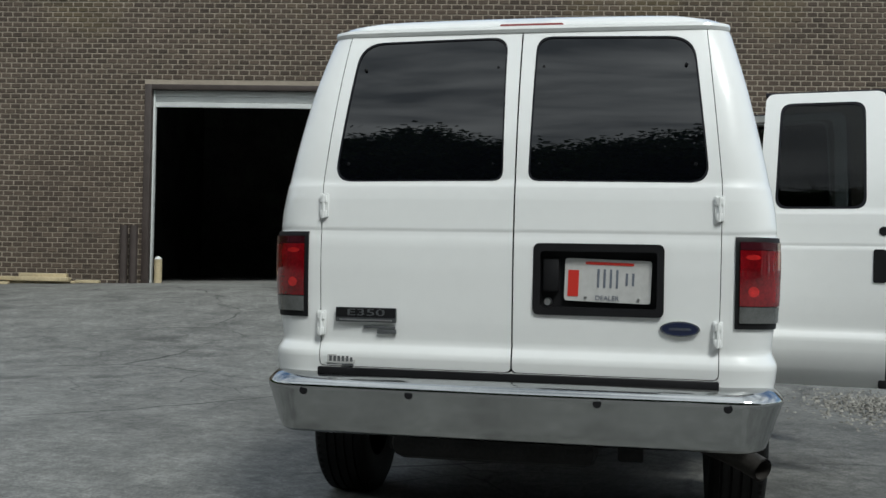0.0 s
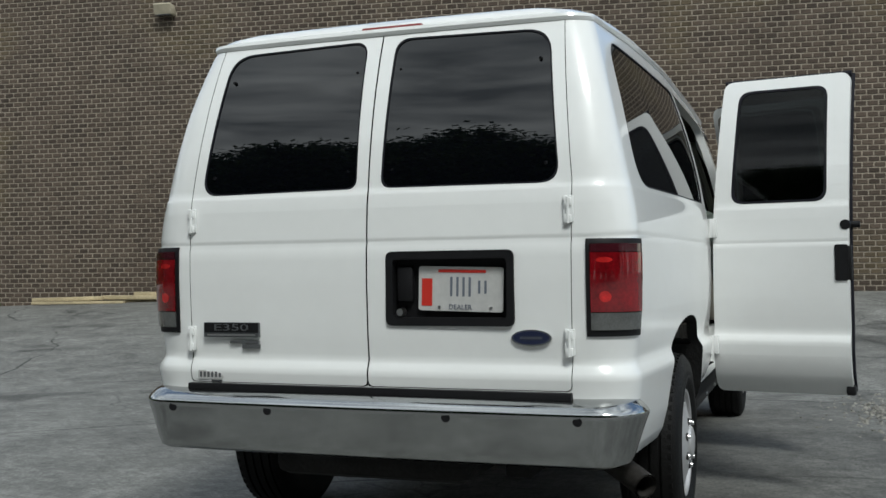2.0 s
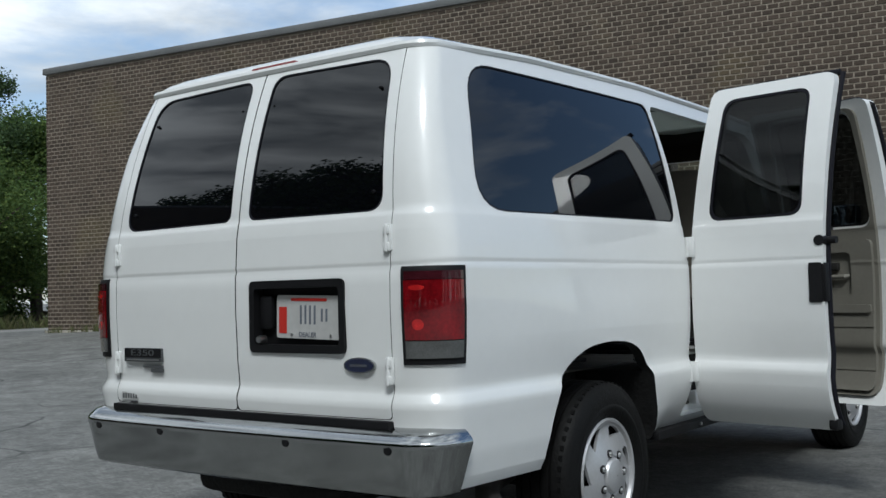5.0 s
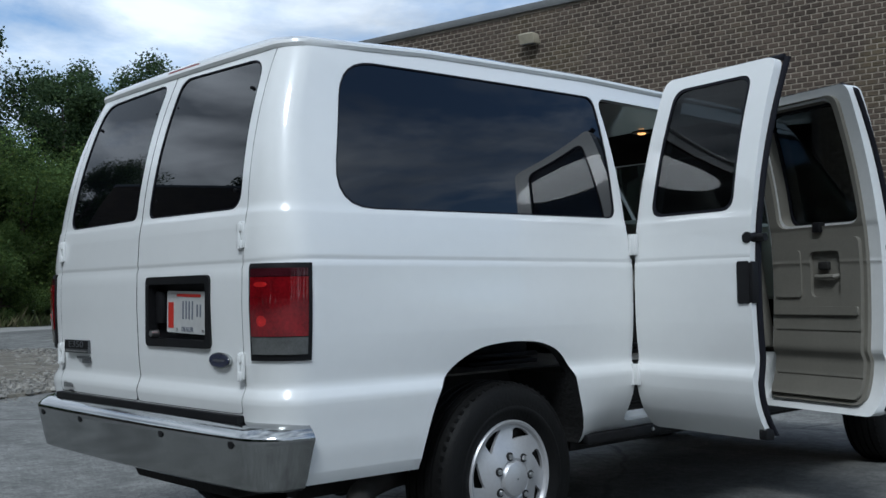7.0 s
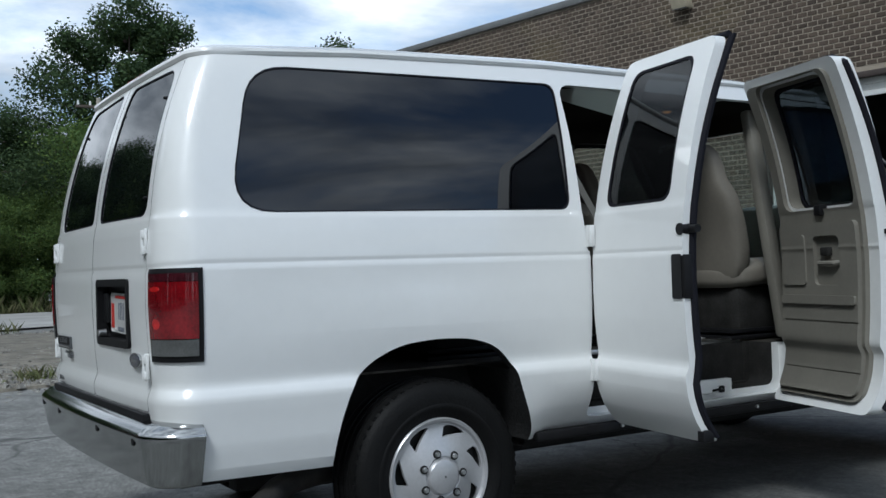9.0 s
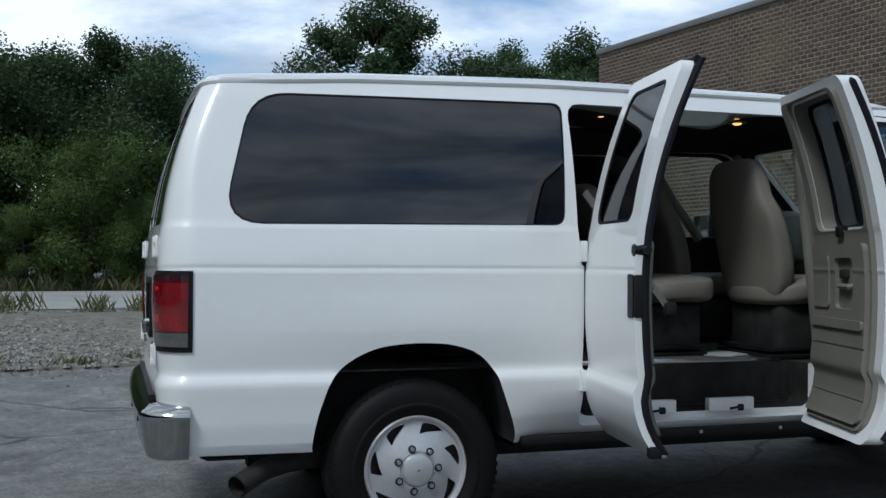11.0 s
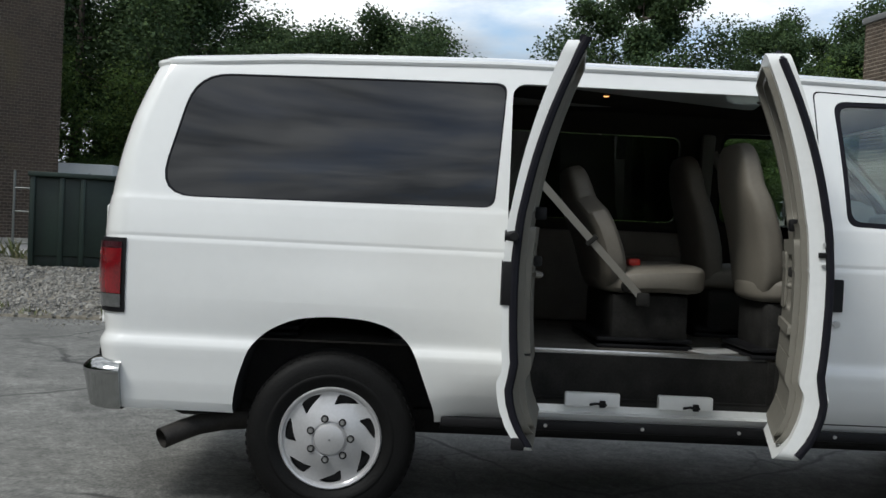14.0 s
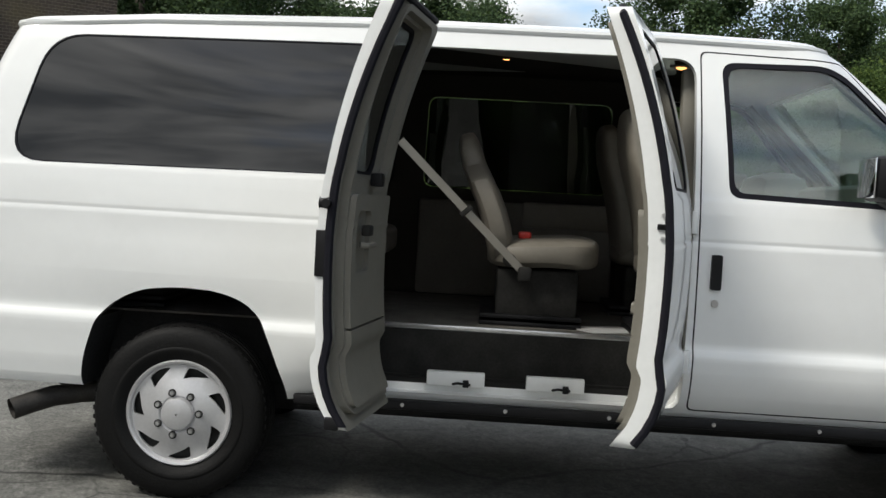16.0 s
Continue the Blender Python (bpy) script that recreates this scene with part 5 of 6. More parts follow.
    # plates on the step
    for y in (2.17, 2.58):
        bm = bmesh.new()
        box(bm, 0.86, 0.90, y - 0.13, y + 0.11, 0.53, 0.59, 0.006)
        pl = part("striker_plate", bm, JAMB, root, "white painted striker plate on the door sill")
        bm = bmesh.new()
        box(bm, 0.895, 0.915, y + 0.02, y + 0.045, 0.53, 0.56, 0.003)
        tube(bm, [(0.9, y - 0.02, 0.54), (0.93, y, 0.55), (0.9, y + 0.05, 0.54)], 0.006, 6)
        part("striker", bm, BLACK, pl)


cabin(VAN)


# ---- the long brick building ----
BRICK_L, BRICK_H, JOINT = 0.2, 0.1, 0.019
WALL_U0, WALL_U1, WALL_TOP = -19.28, 16.0, 7.06
DOOR_U0, DOOR_U1, DOOR_TOP = -6.91, -2.6, 4.43
WALL_M = Matrix.Translation(WN * WALL_C) @ Matrix.Rotation(TH, 4, "Z")


def brick_building():
    b = thing("brick_warehouse", "long low brown brick warehouse with a grey metal coping", "building")
    b.matrix_world = WALL_M
    bm = bmesh.new()
    prism_into(bm, [(WALL_U0 + 0.006, -0.5), (DOOR_U0, -0.5), (DOOR_U0, DOOR_TOP), (DOOR_U1, DOOR_TOP), (DOOR_U1, -0.5), (WALL_U1, -0.5), (WALL_U1, WALL_TOP), (WALL_U0 + 0.006, WALL_TOP)], 0.012, 0.35)
    for x0, x1, y0, y1 in ((WALL_U0 + 0.01, WALL_U0 + 0.34, 0.351, 26.0), (WALL_U1 - 0.34, WALL_U1, 0.351, 26.0), (WALL_U0 + 0.35, WALL_U1 - 0.35, 25.6, 26.0)):
        side = bmesh.new()
        box(side, x0, x1, y0, y1, -0.5, WALL_TOP)
        part("plain_wall", side, BRICK, b)
    wall = part("wall", bm, MORTAR, b, "brown brick wall with light mortar joints")
    bm = bmesh.new()
    box(bm, WALL_U0 + 0.35, WALL_U1 - 0.35, 0.35, 25.6, WALL_TOP - 0.3, WALL_TOP - 0.1)
    part("flat_roof", bm, COPING, b)
    bm = bmesh.new()
    box(bm, WALL_U0 - 0.05, WALL_U1, -0.06, 0.4, WALL_TOP, WALL_TOP + 0.16, 0.01)
    box(bm, WALL_U0 - 0.05, WALL_U0 + 0.4, 0.401, 26.0, WALL_TOP, WALL_TOP + 0.16, 0.01)
    part("coping", bm, COPING, b, "grey metal coping")
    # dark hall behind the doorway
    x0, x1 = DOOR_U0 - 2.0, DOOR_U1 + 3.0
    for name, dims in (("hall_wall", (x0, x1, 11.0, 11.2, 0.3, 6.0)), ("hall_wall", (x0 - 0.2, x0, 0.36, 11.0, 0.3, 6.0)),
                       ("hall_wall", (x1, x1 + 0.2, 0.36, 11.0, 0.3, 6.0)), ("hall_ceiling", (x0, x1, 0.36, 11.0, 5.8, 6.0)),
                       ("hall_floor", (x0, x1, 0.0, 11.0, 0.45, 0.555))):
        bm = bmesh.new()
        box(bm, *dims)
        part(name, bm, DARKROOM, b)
    # roller door, jambs and guide
    bm = bmesh.new()
    for k in range(4):
        box(bm, DOOR_U0 + 0.16, DOOR_U1 - 0.1, 0.16 + 0.004 * (k % 2), 0.2, DOOR_TOP - 0.42 + 0.105 * k, DOOR_TOP - 0.32 + 0.105 * k, 0.006)
    part("roller_door", bm, ROLLDOOR, b, "white roller door drawn up")
    bm = bmesh.new()
    box(bm, DOOR_U0 - 0.004, DOOR_U0 + 0.13, -0.01, 0.34, 0.3, DOOR_TOP, 0.006)
    part("door_jamb", bm, STEELFRAME, b, "brown steel door jamb")
    bm = bmesh.new()
    box(bm, DOOR_U1 - 0.13, DOOR_U1 + 0.004, -0.01, 0.34, 0.3, DOOR_TOP, 0.006)
    part("door_jamb", bm, STEELFRAME, b)
    bm = bmesh.new()
    box(bm, DOOR_U0 + 0.131, DOOR_U1 - 0.131, -0.005, 0.34, DOOR_TOP - 0.1, DOOR_TOP, 0.006)
    part("door_head", bm, STEELFRAME, b)
    bm = bmesh.new()
    box(bm, DOOR_U0 + 0.135, DOOR_U0 + 0.165, 0.1, 0.22, 0.4, DOOR_TOP - 0.1, 0.004)
    part("door_guide", bm, ROLLDOOR, b, "white door guide")
    for u in (DOOR_U0 - 0.30, DOOR_U0 - 0.11):
        bm = bmesh.new()
        cyl(bm, 0.075, 0.075, 1.35, 16, Matrix.Translation((u, -0.14, 1.0)))
        part("guard_post", bm, STEELFRAME, b, "brown steel guard post")
    bm = bmesh.new()
    box(bm, WALL_U0, -11.2, -0.11, 0.0, -0.1, 0.36, 0.03)
    part("plinth", bm, CONCRETE, b, "low concrete kerb along the wall")
    # bricks
    lib = {}

    def brick_mesh(length):
        key = round(length, 3)
        if key not in lib:
            bm = bmesh.new()
            l, h = length - JOINT, BRICK_H - JOINT
            o, c = 0.0, 0.006
            vs = [bm.verts.new(p) for p in ((0, 0.02, 0), (l, 0.02, 0), (l, 0.02, h), (0, 0.02, h), (0, c, 0), (l, c, 0), (l, c, h), (0, c, h), (c, o, c), (l - c, o, c), (l - c, o, h - c), (c, o, h - c))]
            for i in range(4):
                j = (i + 1) % 4
                bm.faces.new((vs[i], vs[j], vs[4 + j], vs[4 + i]))
                bm.faces.new((vs[4 + i], vs[4 + j], vs[8 + j], vs[8 + i]))
            bm.faces.new((vs[8], vs[9], vs[10], vs[11]))
            me = bpy.data.meshes.new("brick")
            bm.to_mesh(me)
            bm.free()
            me.materials.append(BRICKP)
            lib[key] = me
        return lib[key]

    rnd = random.Random(5)
    verts, faces = [], []
    count = 0
    course = 0
    z = 0.02
    while z < WALL_TOP - 0.05:
        u = WALL_U0 + (BRICK_L / 2 if course % 2 else 0.0)
        first = True
        while u < WALL_U1 - 0.02:
            length = BRICK_L
            if first and course % 2:
                u, length = WALL_U0, BRICK_L / 2
            first = False
            u1 = u + length
            if DOOR_U0 - 0.001 < u1 and u < DOOR_U1 and z < DOOR_TOP:
                if u < DOOR_U0 - 0.04:
                    length = DOOR_U0 - u
                elif u1 > DOOR_U1 + 0.04:
                    u, length = DOOR_U1, u1 - DOOR_U1
                else:
                    u = u1
                    continue
            out = rnd.uniform(-0.002, 0.002)
            if -9.4 < u < DOOR_U0 - 0.02 and 0.55 < z < 3.9 and count < 300:
                ob = new("brick", brick_mesh(length))
                ob.parent = wall
                ob.location = (u + JOINT / 2, out, z + JOINT / 2)
                count += 1
            else:
                l, h, c = length - JOINT, BRICK_H - JOINT, 0.006
                x, y, zz = u + JOINT / 2, out, z + JOINT / 2
                k = len(verts)
                verts += [(x, y + 0.02, zz), (x + l, y + 0.02, zz), (x + l, y + 0.02, zz + h), (x, y + 0.02, zz + h),
                          (x + c, y, zz + c), (x + l - c, y, zz + c), (x + l - c, y, zz + h - c), (x + c, y, zz + h - c)]
                faces += [(k + i, k + (i + 1) % 4, k + 4 + (i + 1) % 4, k + 4 + i) for i in range(4)] + [(k + 4, k + 5, k + 6, k + 7)]
            u = u1
        z += BRICK_H
        course += 1
    me = bpy.data.meshes.new("brickwork")
    me.from_pydata(verts, [], faces)
    me.materials.append(BRICK)
    ob = new("brickwork", me)
    ob.parent = wall
    tagged(ob, kind="stuff")
    return b


brick_building()


def wall_lamp(u, z):
    b = thing("wall_lamp", "small tan flood lamp on the brick wall", "lamp")
    b.matrix_world = Matrix.Translation(on_wall(u, z)) @ Matrix.Rotation(TH, 4, "Z")
    bm = bmesh.new()
    box(bm, -0.19, 0.19, -0.28, -0.02, -0.1, 0.12, 0.03)
    for v in bm.verts:
        if v.co.z < 0:
            v.co.y += 0.06
    part("housing", bm, LAMPBODY, b)
    bm = bmesh.new()
    box(bm, -0.07, 0.07, -0.05, 0.0, 0.0, 0.2, 0.01)
    part("bracket", bm, STEELFRAME, b)
    bm = bmesh.new()
    box(bm, -0.16, 0.16, -0.22, -0.06, -0.112, -0.1, 0.004)
    part("lens", bm, CLEARLENS, b)


wall_lamp(-8.58, 6.42)


def lumber_pile():
    g = thing("lumber_pile", "loose pale boards lying along the brick wall", "lumber")
    rnd = random.Random(3)
    for k, (u, l, z, out, dy) in enumerate(((-9.9, 2.4, 0.0, 0.3, 2), (-9.6, 1.7, 0.05, 0.4, -3), (-10.9, 2.0, 0.0, 0.55, 1), (-9.3, 0.9, 0.11, 0.35, 4), (-8.45, 0.45, 0.0, 0.3, 0), (-11.2, 1.6, 0.06, 0.4, -2))):
        p = on_wall(u + 0.62, 0, out)
        bm = bmesh.new()
        box(bm, -l / 2, l / 2, -0.07, 0.07, 0.0, 0.05 + 0.03 * (k % 2), 0.006)
        part("board", bm, LUMBER, g, m=Matrix.Translation((p.x, p.y, ground_z(p.x, p.y) + z + 0.01)) @ pose(0, 0, 0, 0, rnd.uniform(-1.5, 1.5), 8.5 + dy))


lumber_pile()


def bollard():
    p = on_wall(DOOR_U0 + 0.3, 0, -0.1)
    b = thing("bollard", "short yellowed steel bollard in the doorway", "bollard", (p.x, p.y, 0.53))
    bm = bmesh.new()
    cyl(bm, 0.075, 0.075, 0.5, 16, Matrix.Translation((0, 0, 0.25)))
    part("post", bm, LUMBER, b)
    bm = bmesh.new()
    cyl(bm, 0.078, 0.02, 0.06, 16, Matrix.Translation((0, 0, 0.53)))
    part("cap", bm, ROLLDOOR, b)


bollard()


# ---- gravel, road and far things ----
def island_outline():
    return rounded([(-6.3, -14), (-6.75, -1.2), (-7.8, 2.8), (-9.3, 4.4), (-12.4, 6.0), (-16.5, 6.3), (-19.5, 4.0), (-20.2, -14)], [0.5, 2, 1.4, 1.4, 2, 2, 2, 0.5], 8)


def gravel_bed():
    pts = island_outline()
    bm = bmesh.new()
    lo = [bm.verts.new((p[0], p[1], ground_z(p[0], p[1]) - 0.02)) for p in pts]
    hi = [bm.verts.new((p[0] * 0.99 - 0.1, p[1] * 0.985, ground_z(p[0], p[1]) + 0.035)) for p in pts]
    n = len(pts)
    for i in range(n):
        bm.faces.new((lo[i], lo[(i + 1) % n], hi[(i + 1) % n], hi[i]))
    bm.faces.new(hi)
    bmesh.ops.recalc_face_normals(bm, faces=bm.faces)
    g = tagged(part("gravel_bed", bm, STONEBED), "pale grey gravel strip beside the asphalt", "gravel", kind="structure")
    rnd = random.Random(11)
    verts, faces = [], []

    def stone(x, y, z, r):
        k = len(verts)
        a0 = rnd.uniform(0, 6.28)
        sx, sy, sz = r * rnd.uniform(0.8, 1.3), r * rnd.uniform(0.7, 1.1), r * rnd.uniform(0.45, 0.9)
        for i in range(5):
            a = a0 + i * math.tau / 5
            verts.append((x + sx * math.cos(a) * rnd.uniform(0.8, 1.1), y + sy * math.sin(a), z - 0.2 * r))
        for i in range(4):
            a = a0 + 0.5 + i * math.tau / 4
            verts.append((x + 0.6 * sx * math.cos(a), y + 0.6 * sy * math.sin(a), z + sz * rnd.uniform(0.7, 1.0)))
        for i in range(4):
            faces.append((k + i, k + i + 1, k + 5 + (i + 1) % 4 if i < 3 else k + 5, k + 5 + i))
        faces.append((k + 4, k, k + 5))
        faces.append((k + 5, k + 6, k + 7, k + 8))
    from_edge = [Vector(p) for p in pts]

    def inside(x, y):
        c, n = False, len(from_edge)
        for i in range(n):
            a, b = from_edge[i - 1], from_edge[i]
            if (a.y > y) != (b.y > y) and x < (b.x - a.x) * (y - a.y) / (b.y - a.y) + a.x:
                c = not c
        return c
    made = 0
    while made < 26000:
        x, y = -20 + 13.8 * rnd.random() ** 0.6, rnd.uniform(-13, 6.2)
        if inside(x, y):
            stone(x, y, ground_z(x, y) + 0.035, rnd.uniform(0.02, 0.055) * (1.0 if x > -12 else 1.35))
            made += 1
    # loose stones on the asphalt, beyond the van's open doors and along the bed
    for _ in range(1100):
        x, y = rnd.gauss(2.2, 0.26), rnd.gauss(4.8, 0.5)
        heap = 0.07 * math.exp(-((x - 2.2) / 0.3) ** 2 - ((y - 4.8) / 0.55) ** 2)
        stone(x, y, ground_z(x, y) + heap * rnd.random(), rnd.uniform(0.006, 0.019))
    for _ in range(160):
        x, y = rnd.uniform(1.3, 4.5), rnd.uniform(3.4, 8)
        stone(x, y, ground_z(x, y), rnd.uniform(0.005, 0.018))
    for _ in range(700):
        y = rnd.uniform(-8, 2.5)
        x = -6.6 - (0.35 if y > 0 else 0.05) * (y + 1) + abs(rnd.gauss(0, 0.5)) - 0.2
        stone(x, y, ground_z(x, y), rnd.uniform(0.008, 0.028))
    me = bpy.data.meshes.new("gravel")
    me.from_pydata([(x, y, z) for x, y, z in verts], [], faces)
    me.materials.append(STONE)
    tagged(new("gravel", me), "loose pale grey gravel stones", "gravel", kind="stuff")


STONEBED = material("gravel_ground", (0.17, 0.155, 0.125), 0.95, var=0.35, scale=3, bump=0.8, bump_scale=25)
ROADM = material("pale_road", (0.3, 0.295, 0.28), 0.9, var=0.15, scale=0.6, bump=0.2, bump_scale=60)
gravel_bed()


def far_road():
    bm = bmesh.new()
    pts = [(-21.5, -60), (-21.0, 0), (-22.5, 9.0), (-24, 60), (-33, 60), (-32, 9), (-32, -60)]
    vs = [bm.verts.new((x, y, 0.13 if y > 5 else 0.02)) for x, y in pts]
    bm.faces.new(vs)
    bmesh.ops.recalc_face_normals(bm, faces=bm.faces)
    tagged(part("road", bm, ROADM), "pale road in front of the trees", "road", kind="structure")


far_road()


def tree(name, at, height, spread, seed, mat, label, dense=1.0, stem=0.22, low=0.12, limbs=18, leaf=1.0):
    """A tapered trunk with limbs and a crown of small leaf clusters."""
    rnd = random.Random(seed)
    root = thing(name, label, "tree", at)
    bm = bmesh.new()
    tips = []
    top = Vector((rnd.uniform(-0.4, 0.4), rnd.uniform(-0.4, 0.4), height * 0.84))
    tube(bm, [(0, 0, -0.2), (0.05, 0.02, height * 0.25), tuple(top * 0.6), tuple(top)], [stem, stem * 0.8, stem * 0.5, 0.03], 8)
    n = limbs
    for k in range(n):
        z = height * (low + (0.84 - low) * (k + rnd.random() * 0.6) / n)
        a = k * 2.4 + rnd.uniform(-0.4, 0.4)
        prof = math.sin(math.pi * min(1, (z / height - low + 0.12) / (1.05 - low))) ** 0.5
        reach = spread * prof * rnd.uniform(0.6, 1.1)
        b = Vector((math.cos(a) * 0.08, math.sin(a) * 0.08, z))
        e = Vector((math.cos(a) * reach, math.sin(a) * reach, z + reach * rnd.uniform(0.15, 0.55)))
        mid = (b + e) / 2 + Vector((0, 0, -0.12 * reach))
        tube(bm, [b, mid, e], [stem * 0.4, stem * 0.22, 0.015], 6)
        tips += [(b * 0.35 + e * 0.65, reach * 0.42), (e, reach * 0.34), (mid, reach * 0.3)]
    for k in range(5):
        tips.append((top + Vector((math.cos(k * 1.3) * spread * 0.28, math.sin(k * 1.3) * spread * 0.28, height * rnd.uniform(-0.03, 0.07))), spread * 0.24))
    part("trunk", bm, BARK, root)
    gen = np.random.default_rng(seed)
    per = int(950 * dense)
    c = np.repeat(np.array([tuple(q) for q, _ in tips]), per, axis=0)
    rad = np.repeat(np.array([max(q, 0.45) for _, q in tips]), per)
    n = len(c)

    def unit(v):
        return v / np.linalg.norm(v, axis=1, keepdims=True)
    d = unit(gen.normal(size=(n, 3)) * (1, 1, 0.8))
    p = c + d * (rad * gen.random(n) ** 0.45 * gen.uniform(0.7, 1.25, n))[:, None]
    size = (gen.uniform(0.034, 0.075, n) * leaf * (height / 10) ** 0.5)[:, None]
    u = unit(gen.normal(size=(n, 3)) * (1, 1, 0.5))
    w = unit(np.cross(u, gen.normal(size=(n, 3))))
    quads = np.stack([p - u * size, p + w * size * 0.75 - u * 0.1 * size, p + u * size, p - w * size * 0.75 + u * 0.1 * size], axis=1)
    me = bpy.data.meshes.new("crown")
    me.from_pydata(quads.reshape(-1, 3).tolist(), [], np.arange(4 * n).reshape(-1, 4).tolist())
    me.materials.append(mat)
    ob = new("crown", me)
    ob.parent = root
    return root


def trees():
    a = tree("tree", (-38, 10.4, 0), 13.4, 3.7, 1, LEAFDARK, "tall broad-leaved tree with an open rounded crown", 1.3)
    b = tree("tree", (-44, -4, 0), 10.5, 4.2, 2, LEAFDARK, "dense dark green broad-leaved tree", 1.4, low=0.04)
    c = tree("tree", (-36, -8, 0), 7.0, 3.4, 3, LEAF, "lower yellow-green leafy tree", 1.3, low=0.02)
    tagged(a, group="trees beyond the road"), tagged(b, group="trees beyond the road"), tagged(c, group="trees beyond the road")
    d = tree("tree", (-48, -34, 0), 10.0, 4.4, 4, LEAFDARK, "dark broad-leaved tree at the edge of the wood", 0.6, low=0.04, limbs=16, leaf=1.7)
    tagged(d, group="trees beyond the road")
    rnd = random.Random(9)
    places = [(c, -35, 9.5, 1.05), (c, -36, 13.5, 1.0), (c, -36.5, 18, 1.2), (b, -41, 15, 0.74), (c, -38, 23, 1.3), (b, -44, 20, 0.95), (a, -41, 17.4, 0.88), (a, -40, 21.0, 0.86), (a, -47, 24, 1.1), (a, -46, 16, 0.7), (b, -38.5, 0.6, 0.99), (b, -38, 5.0, 0.76), (b, -37.5, -3.5, 1.02), (b, -38.5, -8.5, 1.22), (b, -38.5, -13, 1.34), (b, -40, -19, 1.4), (b, -42, -27, 1.2), (c, -34.6, -6.5, 0.55), (c, -34.4, -10, 0.5), (c, -34.6, 0.8, 0.5), (c, -34.4, 4.2, 0.5), (c, -34.5, 12, 0.55), (c, -34.3, -3.2, 0.45), (c, -34.6, 16, 0.6), (c, -35, 2.5, 0.75),
              (c, -34.8, -1.0, 0.8), (c, -35, -14, 1.05), (c, -36, -20, 1.0), (b, -46, 8, 0.78), (b, -48, 1, 0.95), (b, -48, -12, 1.2), (c, -35.2, 6.0, 0.7), (c, -37, -28, 1.1), (b, -50, -22, 1.15)]
    places += [(c, -20.6, -5.6, 0.17), (c, -20.9, -4.7, 0.12), (c, -22.6, -5.2, 0.2)]
    # the wood behind the camera, that the glass reflects
    for k in range(22):
        places.append((d, -32 + 3.3 * k + rnd.uniform(-1, 1), -25 + rnd.uniform(-2, 2), rnd.uniform(1.4, 1.75)))
    for k in range(9):
        places.append((d, 44 + rnd.uniform(-3, 3), -30 + 7 * k + rnd.uniform(-1, 1), rnd.uniform(0.7, 1.0)))
    for src, x, y, s in places:
        copy_thing(src, pose(x, y, 0, 0, 0, rnd.uniform(0, 360)) @ Matrix.Diagonal((s, s, s * rnd.uniform(0.92, 1.08), 1)))


trees()


def annex():
    """The far brick building."""
    b = thing("brick_annex", "dark brown brick building beyond the gravel", "building", (-27.5, -9.9, 0), -52)
    bm = bmesh.new()
    box(bm, 0, 22, -9, 0, -0.3, 9.2)
    wall = part("wall", bm, MORTAR, b)
    verts, faces = [], []
    rnd = random.Random(8)
    z, course = 0.3, 0
    while z < 9.1:
        u = 0.0 if course % 2 else -BRICK_L / 2
        while u < 16.0:
            x0, x1 = max(u, 0.0) + 0.007, u + BRICK_L - 0.007
            k = len(verts)
            verts += [(x0, 0.004, z), (x1, 0.004, z), (x1, 0.004, z + 0.086), (x0, 0.004, z + 0.086), (x0, 0.014, z), (x1, 0.014, z), (x1, 0.014, z + 0.086), (x0, 0.014, z + 0.086)]
            faces += [(k + 1, k, k + 4, k + 5), (k + 5, k + 4, k + 7, k + 6), (k + 2, k + 1, k + 5, k + 6), (k, k + 3, k + 7, k + 4), (k + 3, k + 2, k + 6, k + 7)]
            u += BRICK_L
        z += BRICK_H
        course += 1
    me = bpy.data.meshes.new("brickwork")
    me.from_pydata(verts, [], faces)
    me.materials.append(BRICK)
    ob = new("brickwork", me)
    ob.parent = wall
    tagged(ob, kind="stuff")
    bm = bmesh.new()
    box(bm, -0.02, 22, 0.0, 0.12, 0.0, 0.3, 0.02)
    part("plinth", bm, CONCRETE, b)
    bm = bmesh.new()
    box(bm, -0.05, 22.05, -9.05, 0.05, 9.2, 9.4, 0.01)
    part("coping", bm, COPING, b)


annex()


def transformer():
    b = thing("utility_cabinet", "large dark green steel utility cabinet on the gravel", "utility box", (-16.95, -5.87, 0.03), -72)
    bm = bmesh.new()
    box(bm, -0.92, 0.92, -0.7, 0.6, 0.25, 1.88, 0.02)
    part("tank", bm, GREENBOX, b)
    bm = bmesh.new()
    box(bm, -0.96, 0.96, -0.75, 0.72, 1.88, 1.98, 0.02)
    part("lid", bm, GREENBOX, b)
    for x in (-0.86, -0.12, 0.3, 0.86):
        bm = bmesh.new()
        box(bm, x - 0.05, x + 0.05, 0.6, 0.68, 0.05, 1.88, 0.01)
        part("rib", bm, GREENBOX, b)
    bm = bmesh.new()
    box(bm, -0.88, 0.88, -0.6, 0.5, 0.0, 0.25, 0.01)
    part("base", bm, GREENBOX, b)


transformer()


def fence():
    f = thing("chain_link_fence", "short run of galvanised chain-link fence", "fence", (-21.4, -7.0, 0.0), 90)
    for k in range(3):
        bm = bmesh.new()
        cyl(bm, 0.035, 0.035, 2.2, 10, Matrix.Translation((1.9 * k - 1.9, 0, 1.1)))
        part("post", bm, WIRE, f)
    for z in (0.35, 1.15, 1.75):
        bm = bmesh.new()
        tube(bm, [(-1.9, 0, z), (1.9, 0, z)], 0.022, 8)
        part("rail", bm, WIRE, f)


fence()


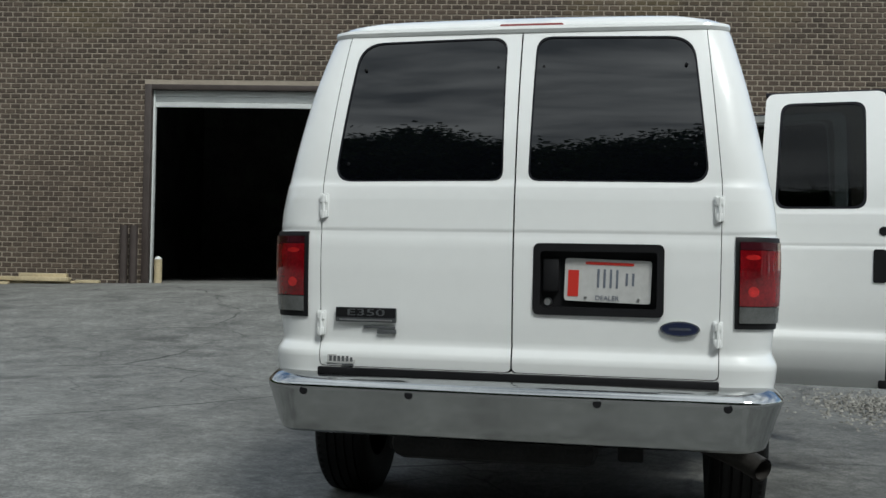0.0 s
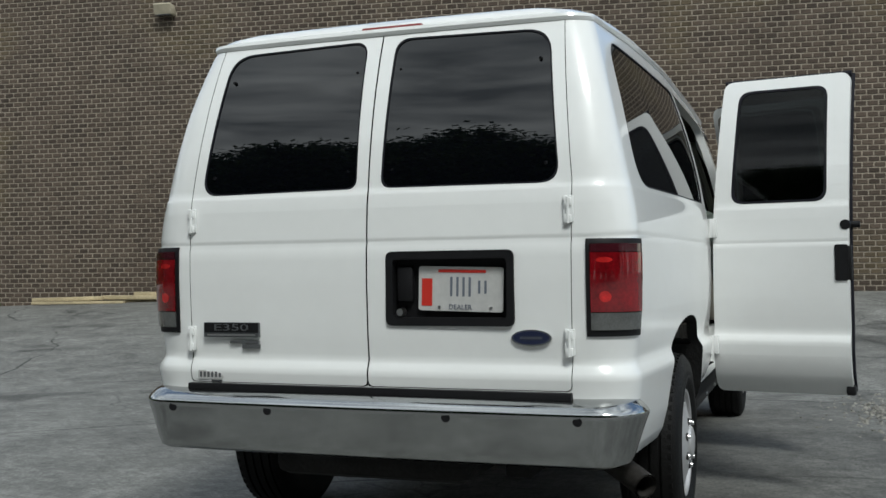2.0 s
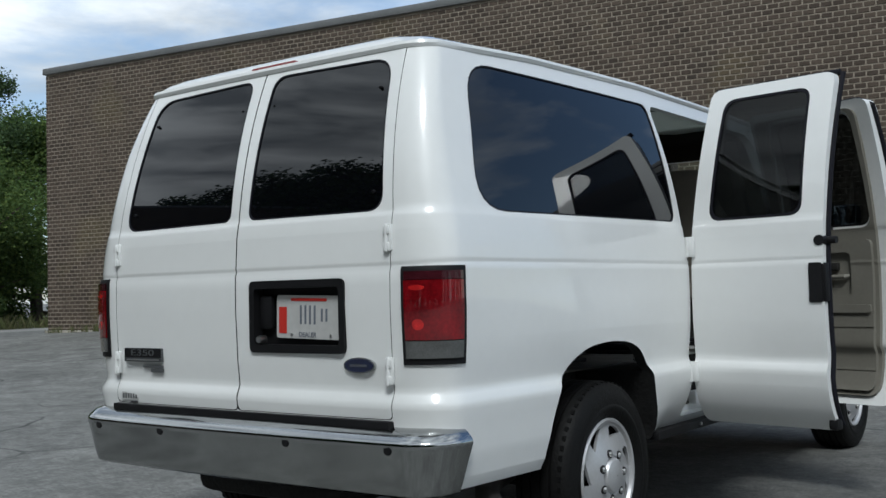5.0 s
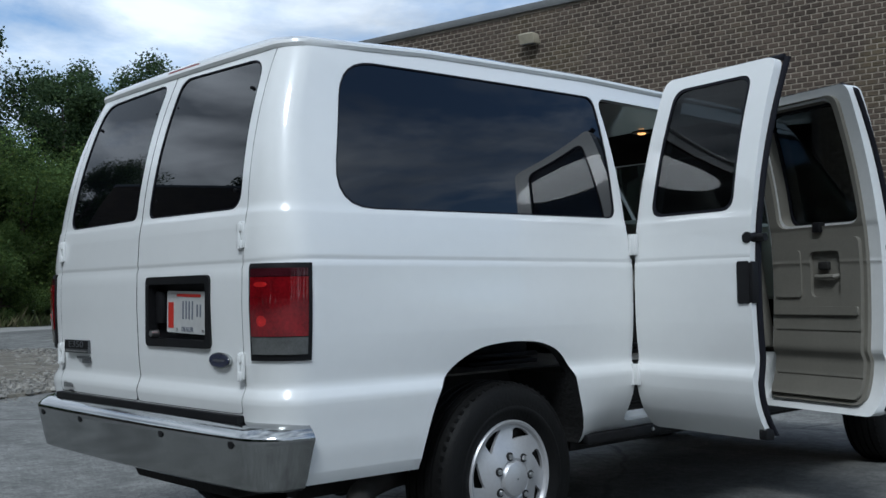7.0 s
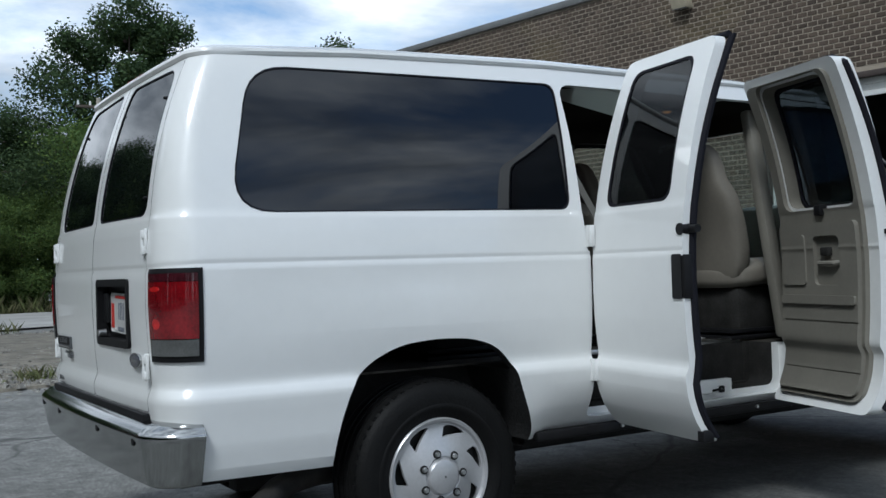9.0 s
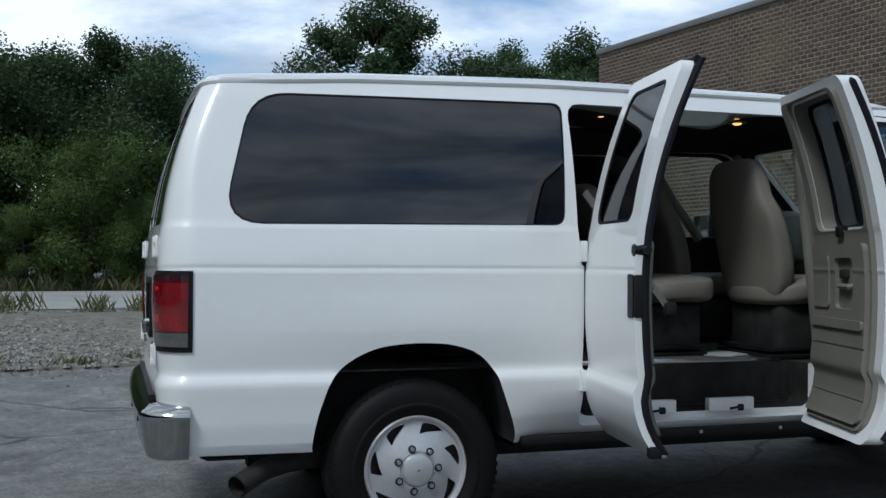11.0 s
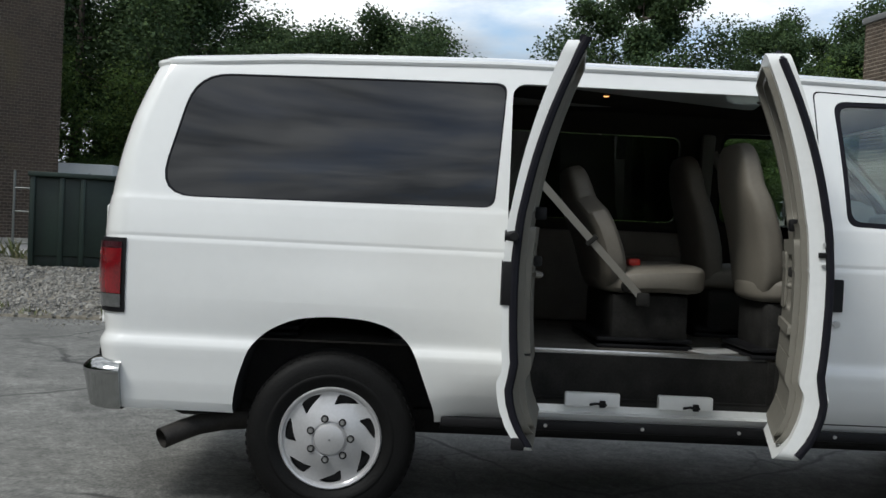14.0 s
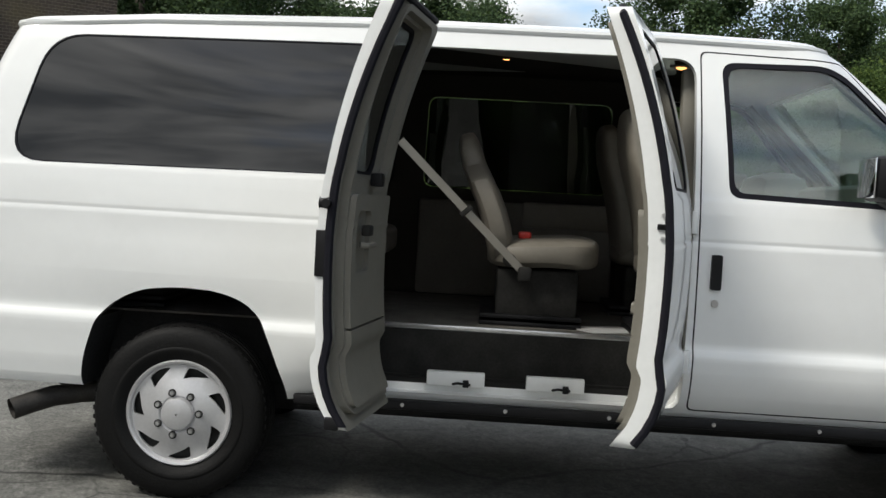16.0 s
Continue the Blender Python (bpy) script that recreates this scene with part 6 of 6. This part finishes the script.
def parked_truck():
    t = thing("box_truck", "white box truck parked behind the green cabinet", "truck", (-32.0, -9.41, 0.0), 90)
    bm = bmesh.new()
    box(bm, -4.2, 0.2, -1.0, 1.0, 0.9, 2.86, 0.06)
    part("cargo_box", bm, ROLLDOOR, t, "white cargo box")
    bm = bmesh.new()
    box(bm, 0.25, 1.5, -0.9, 0.9, 0.5, 1.62, 0.2)
    part("cab", bm, PAINT, t)
    bm = bmesh.new()
    box(bm, 0.95, 1.4, -0.92, 0.92, 1.05, 1.5, 0.08)
    part("cab_window", bm, TINT, t)
    for x in (-3.2, 1.05):
        for y in (-0.85, 0.85):
            bm = bmesh.new()
            cyl(bm, 0.38, 0.38, 0.24, 20, Matrix.Translation((x, y, 0.38)) @ pose(0, 0, 0, 90))
            part("wheel", bm, TYRE, t)


parked_truck()


def utility_pole():
    p = thing("utility_pole", "pale wooden utility pole with a crossarm before the trees", "pole", (-33.6, 8.24, 0))
    bm = bmesh.new()
    cyl(bm, 0.12, 0.09, 7.7, 12, Matrix.Translation((0, 0, 3.85)))
    part("post", bm, CONCRETE, p)
    bm = bmesh.new()
    box(bm, -0.05, 0.05, -0.8, 0.8, 7.32, 7.42, 0.01)
    part("crossarm", bm, BARK, p)
    for y in (-0.72, -0.3, 0.3, 0.72):
        bm = bmesh.new()
        cyl(bm, 0.05, 0.03, 0.16, 10, Matrix.Translation((0, y, 7.5)))
        part("insulator", bm, ROLLDOOR, p)
    bm = bmesh.new()
    cyl(bm, 0.15, 0.15, 0.55, 14, Matrix.Translation((0.12, 0.24, 6.85)))
    part("transformer_can", bm, WIRE, p)


utility_pole()


def tufts():
    rnd = random.Random(21)
    verts, faces = [], []

    def blade(x, y, z, h, lean):
        a = rnd.uniform(0, 6.28)
        k = len(verts)
        w = 0.006 + 0.004 * rnd.random()
        dx, dy = math.cos(a), math.sin(a)
        verts.extend([(x - dy * w, y + dx * w, z), (x + dy * w, y - dx * w, z), (x + dx * lean * 0.4 + dy * w * 0.7, y + dy * lean * 0.4 - dx * w * 0.7, z + h * 0.6), (x + dx * lean, y + dy * lean, z + h)])
        faces.append((k, k + 1, k + 2, k + 3))
    for _ in range(30):
        y = rnd.uniform(-8, 2.3)
        x = -6.9 - (0.42 if y > -1 else 0.05) * (y + 1) - abs(rnd.gauss(0, 0.35))
        n, h = rnd.randint(10, 40), rnd.uniform(0.05, 0.16)
        for _ in range(n):
            blade(x + rnd.gauss(0, 0.09), y + rnd.gauss(0, 0.12), 0.03, h * rnd.uniform(0.5, 1.2), h * 0.6)
    for _ in range(60):
        x, y = rnd.uniform(-20.3, -18.2), rnd.uniform(-13, 3)
        n, h = rnd.randint(14, 40), rnd.uniform(0.15, 0.5)
        for _ in range(n):
            blade(x + rnd.gauss(0, 0.15), y + rnd.gauss(0, 0.15), 0.03, h * rnd.uniform(0.5, 1.2), h * 0.5)
    for _ in range(700):
        x, y = -33.2 - abs(rnd.gauss(0, 0.8)), rnd.uniform(-30, 25)
        n, h = rnd.randint(10, 22), rnd.uniform(0.25, 0.8)
        for _ in range(n):
            blade(x + rnd.gauss(0, 0.25), y + rnd.gauss(0, 0.25), 0.0, h * rnd.uniform(0.5, 1.2), h * 0.5)
    for _ in range(20):
        p = on_wall(rnd.uniform(-19, -11.9), 0, 0.14)
        for _ in range(24):
            blade(p.x + rnd.gauss(0, 0.1), p.y + rnd.gauss(0, 0.03), ground_z(p.x, p.y), rnd.uniform(0.05, 0.25), 0.06)
    me = bpy.data.meshes.new("grass")
    me.from_pydata(verts, [], faces)
    me.materials.append(GRASSM)
    tagged(new("grass", me), "dry grass and weeds along the gravel and road edges", "grass", kind="stuff")


tufts()
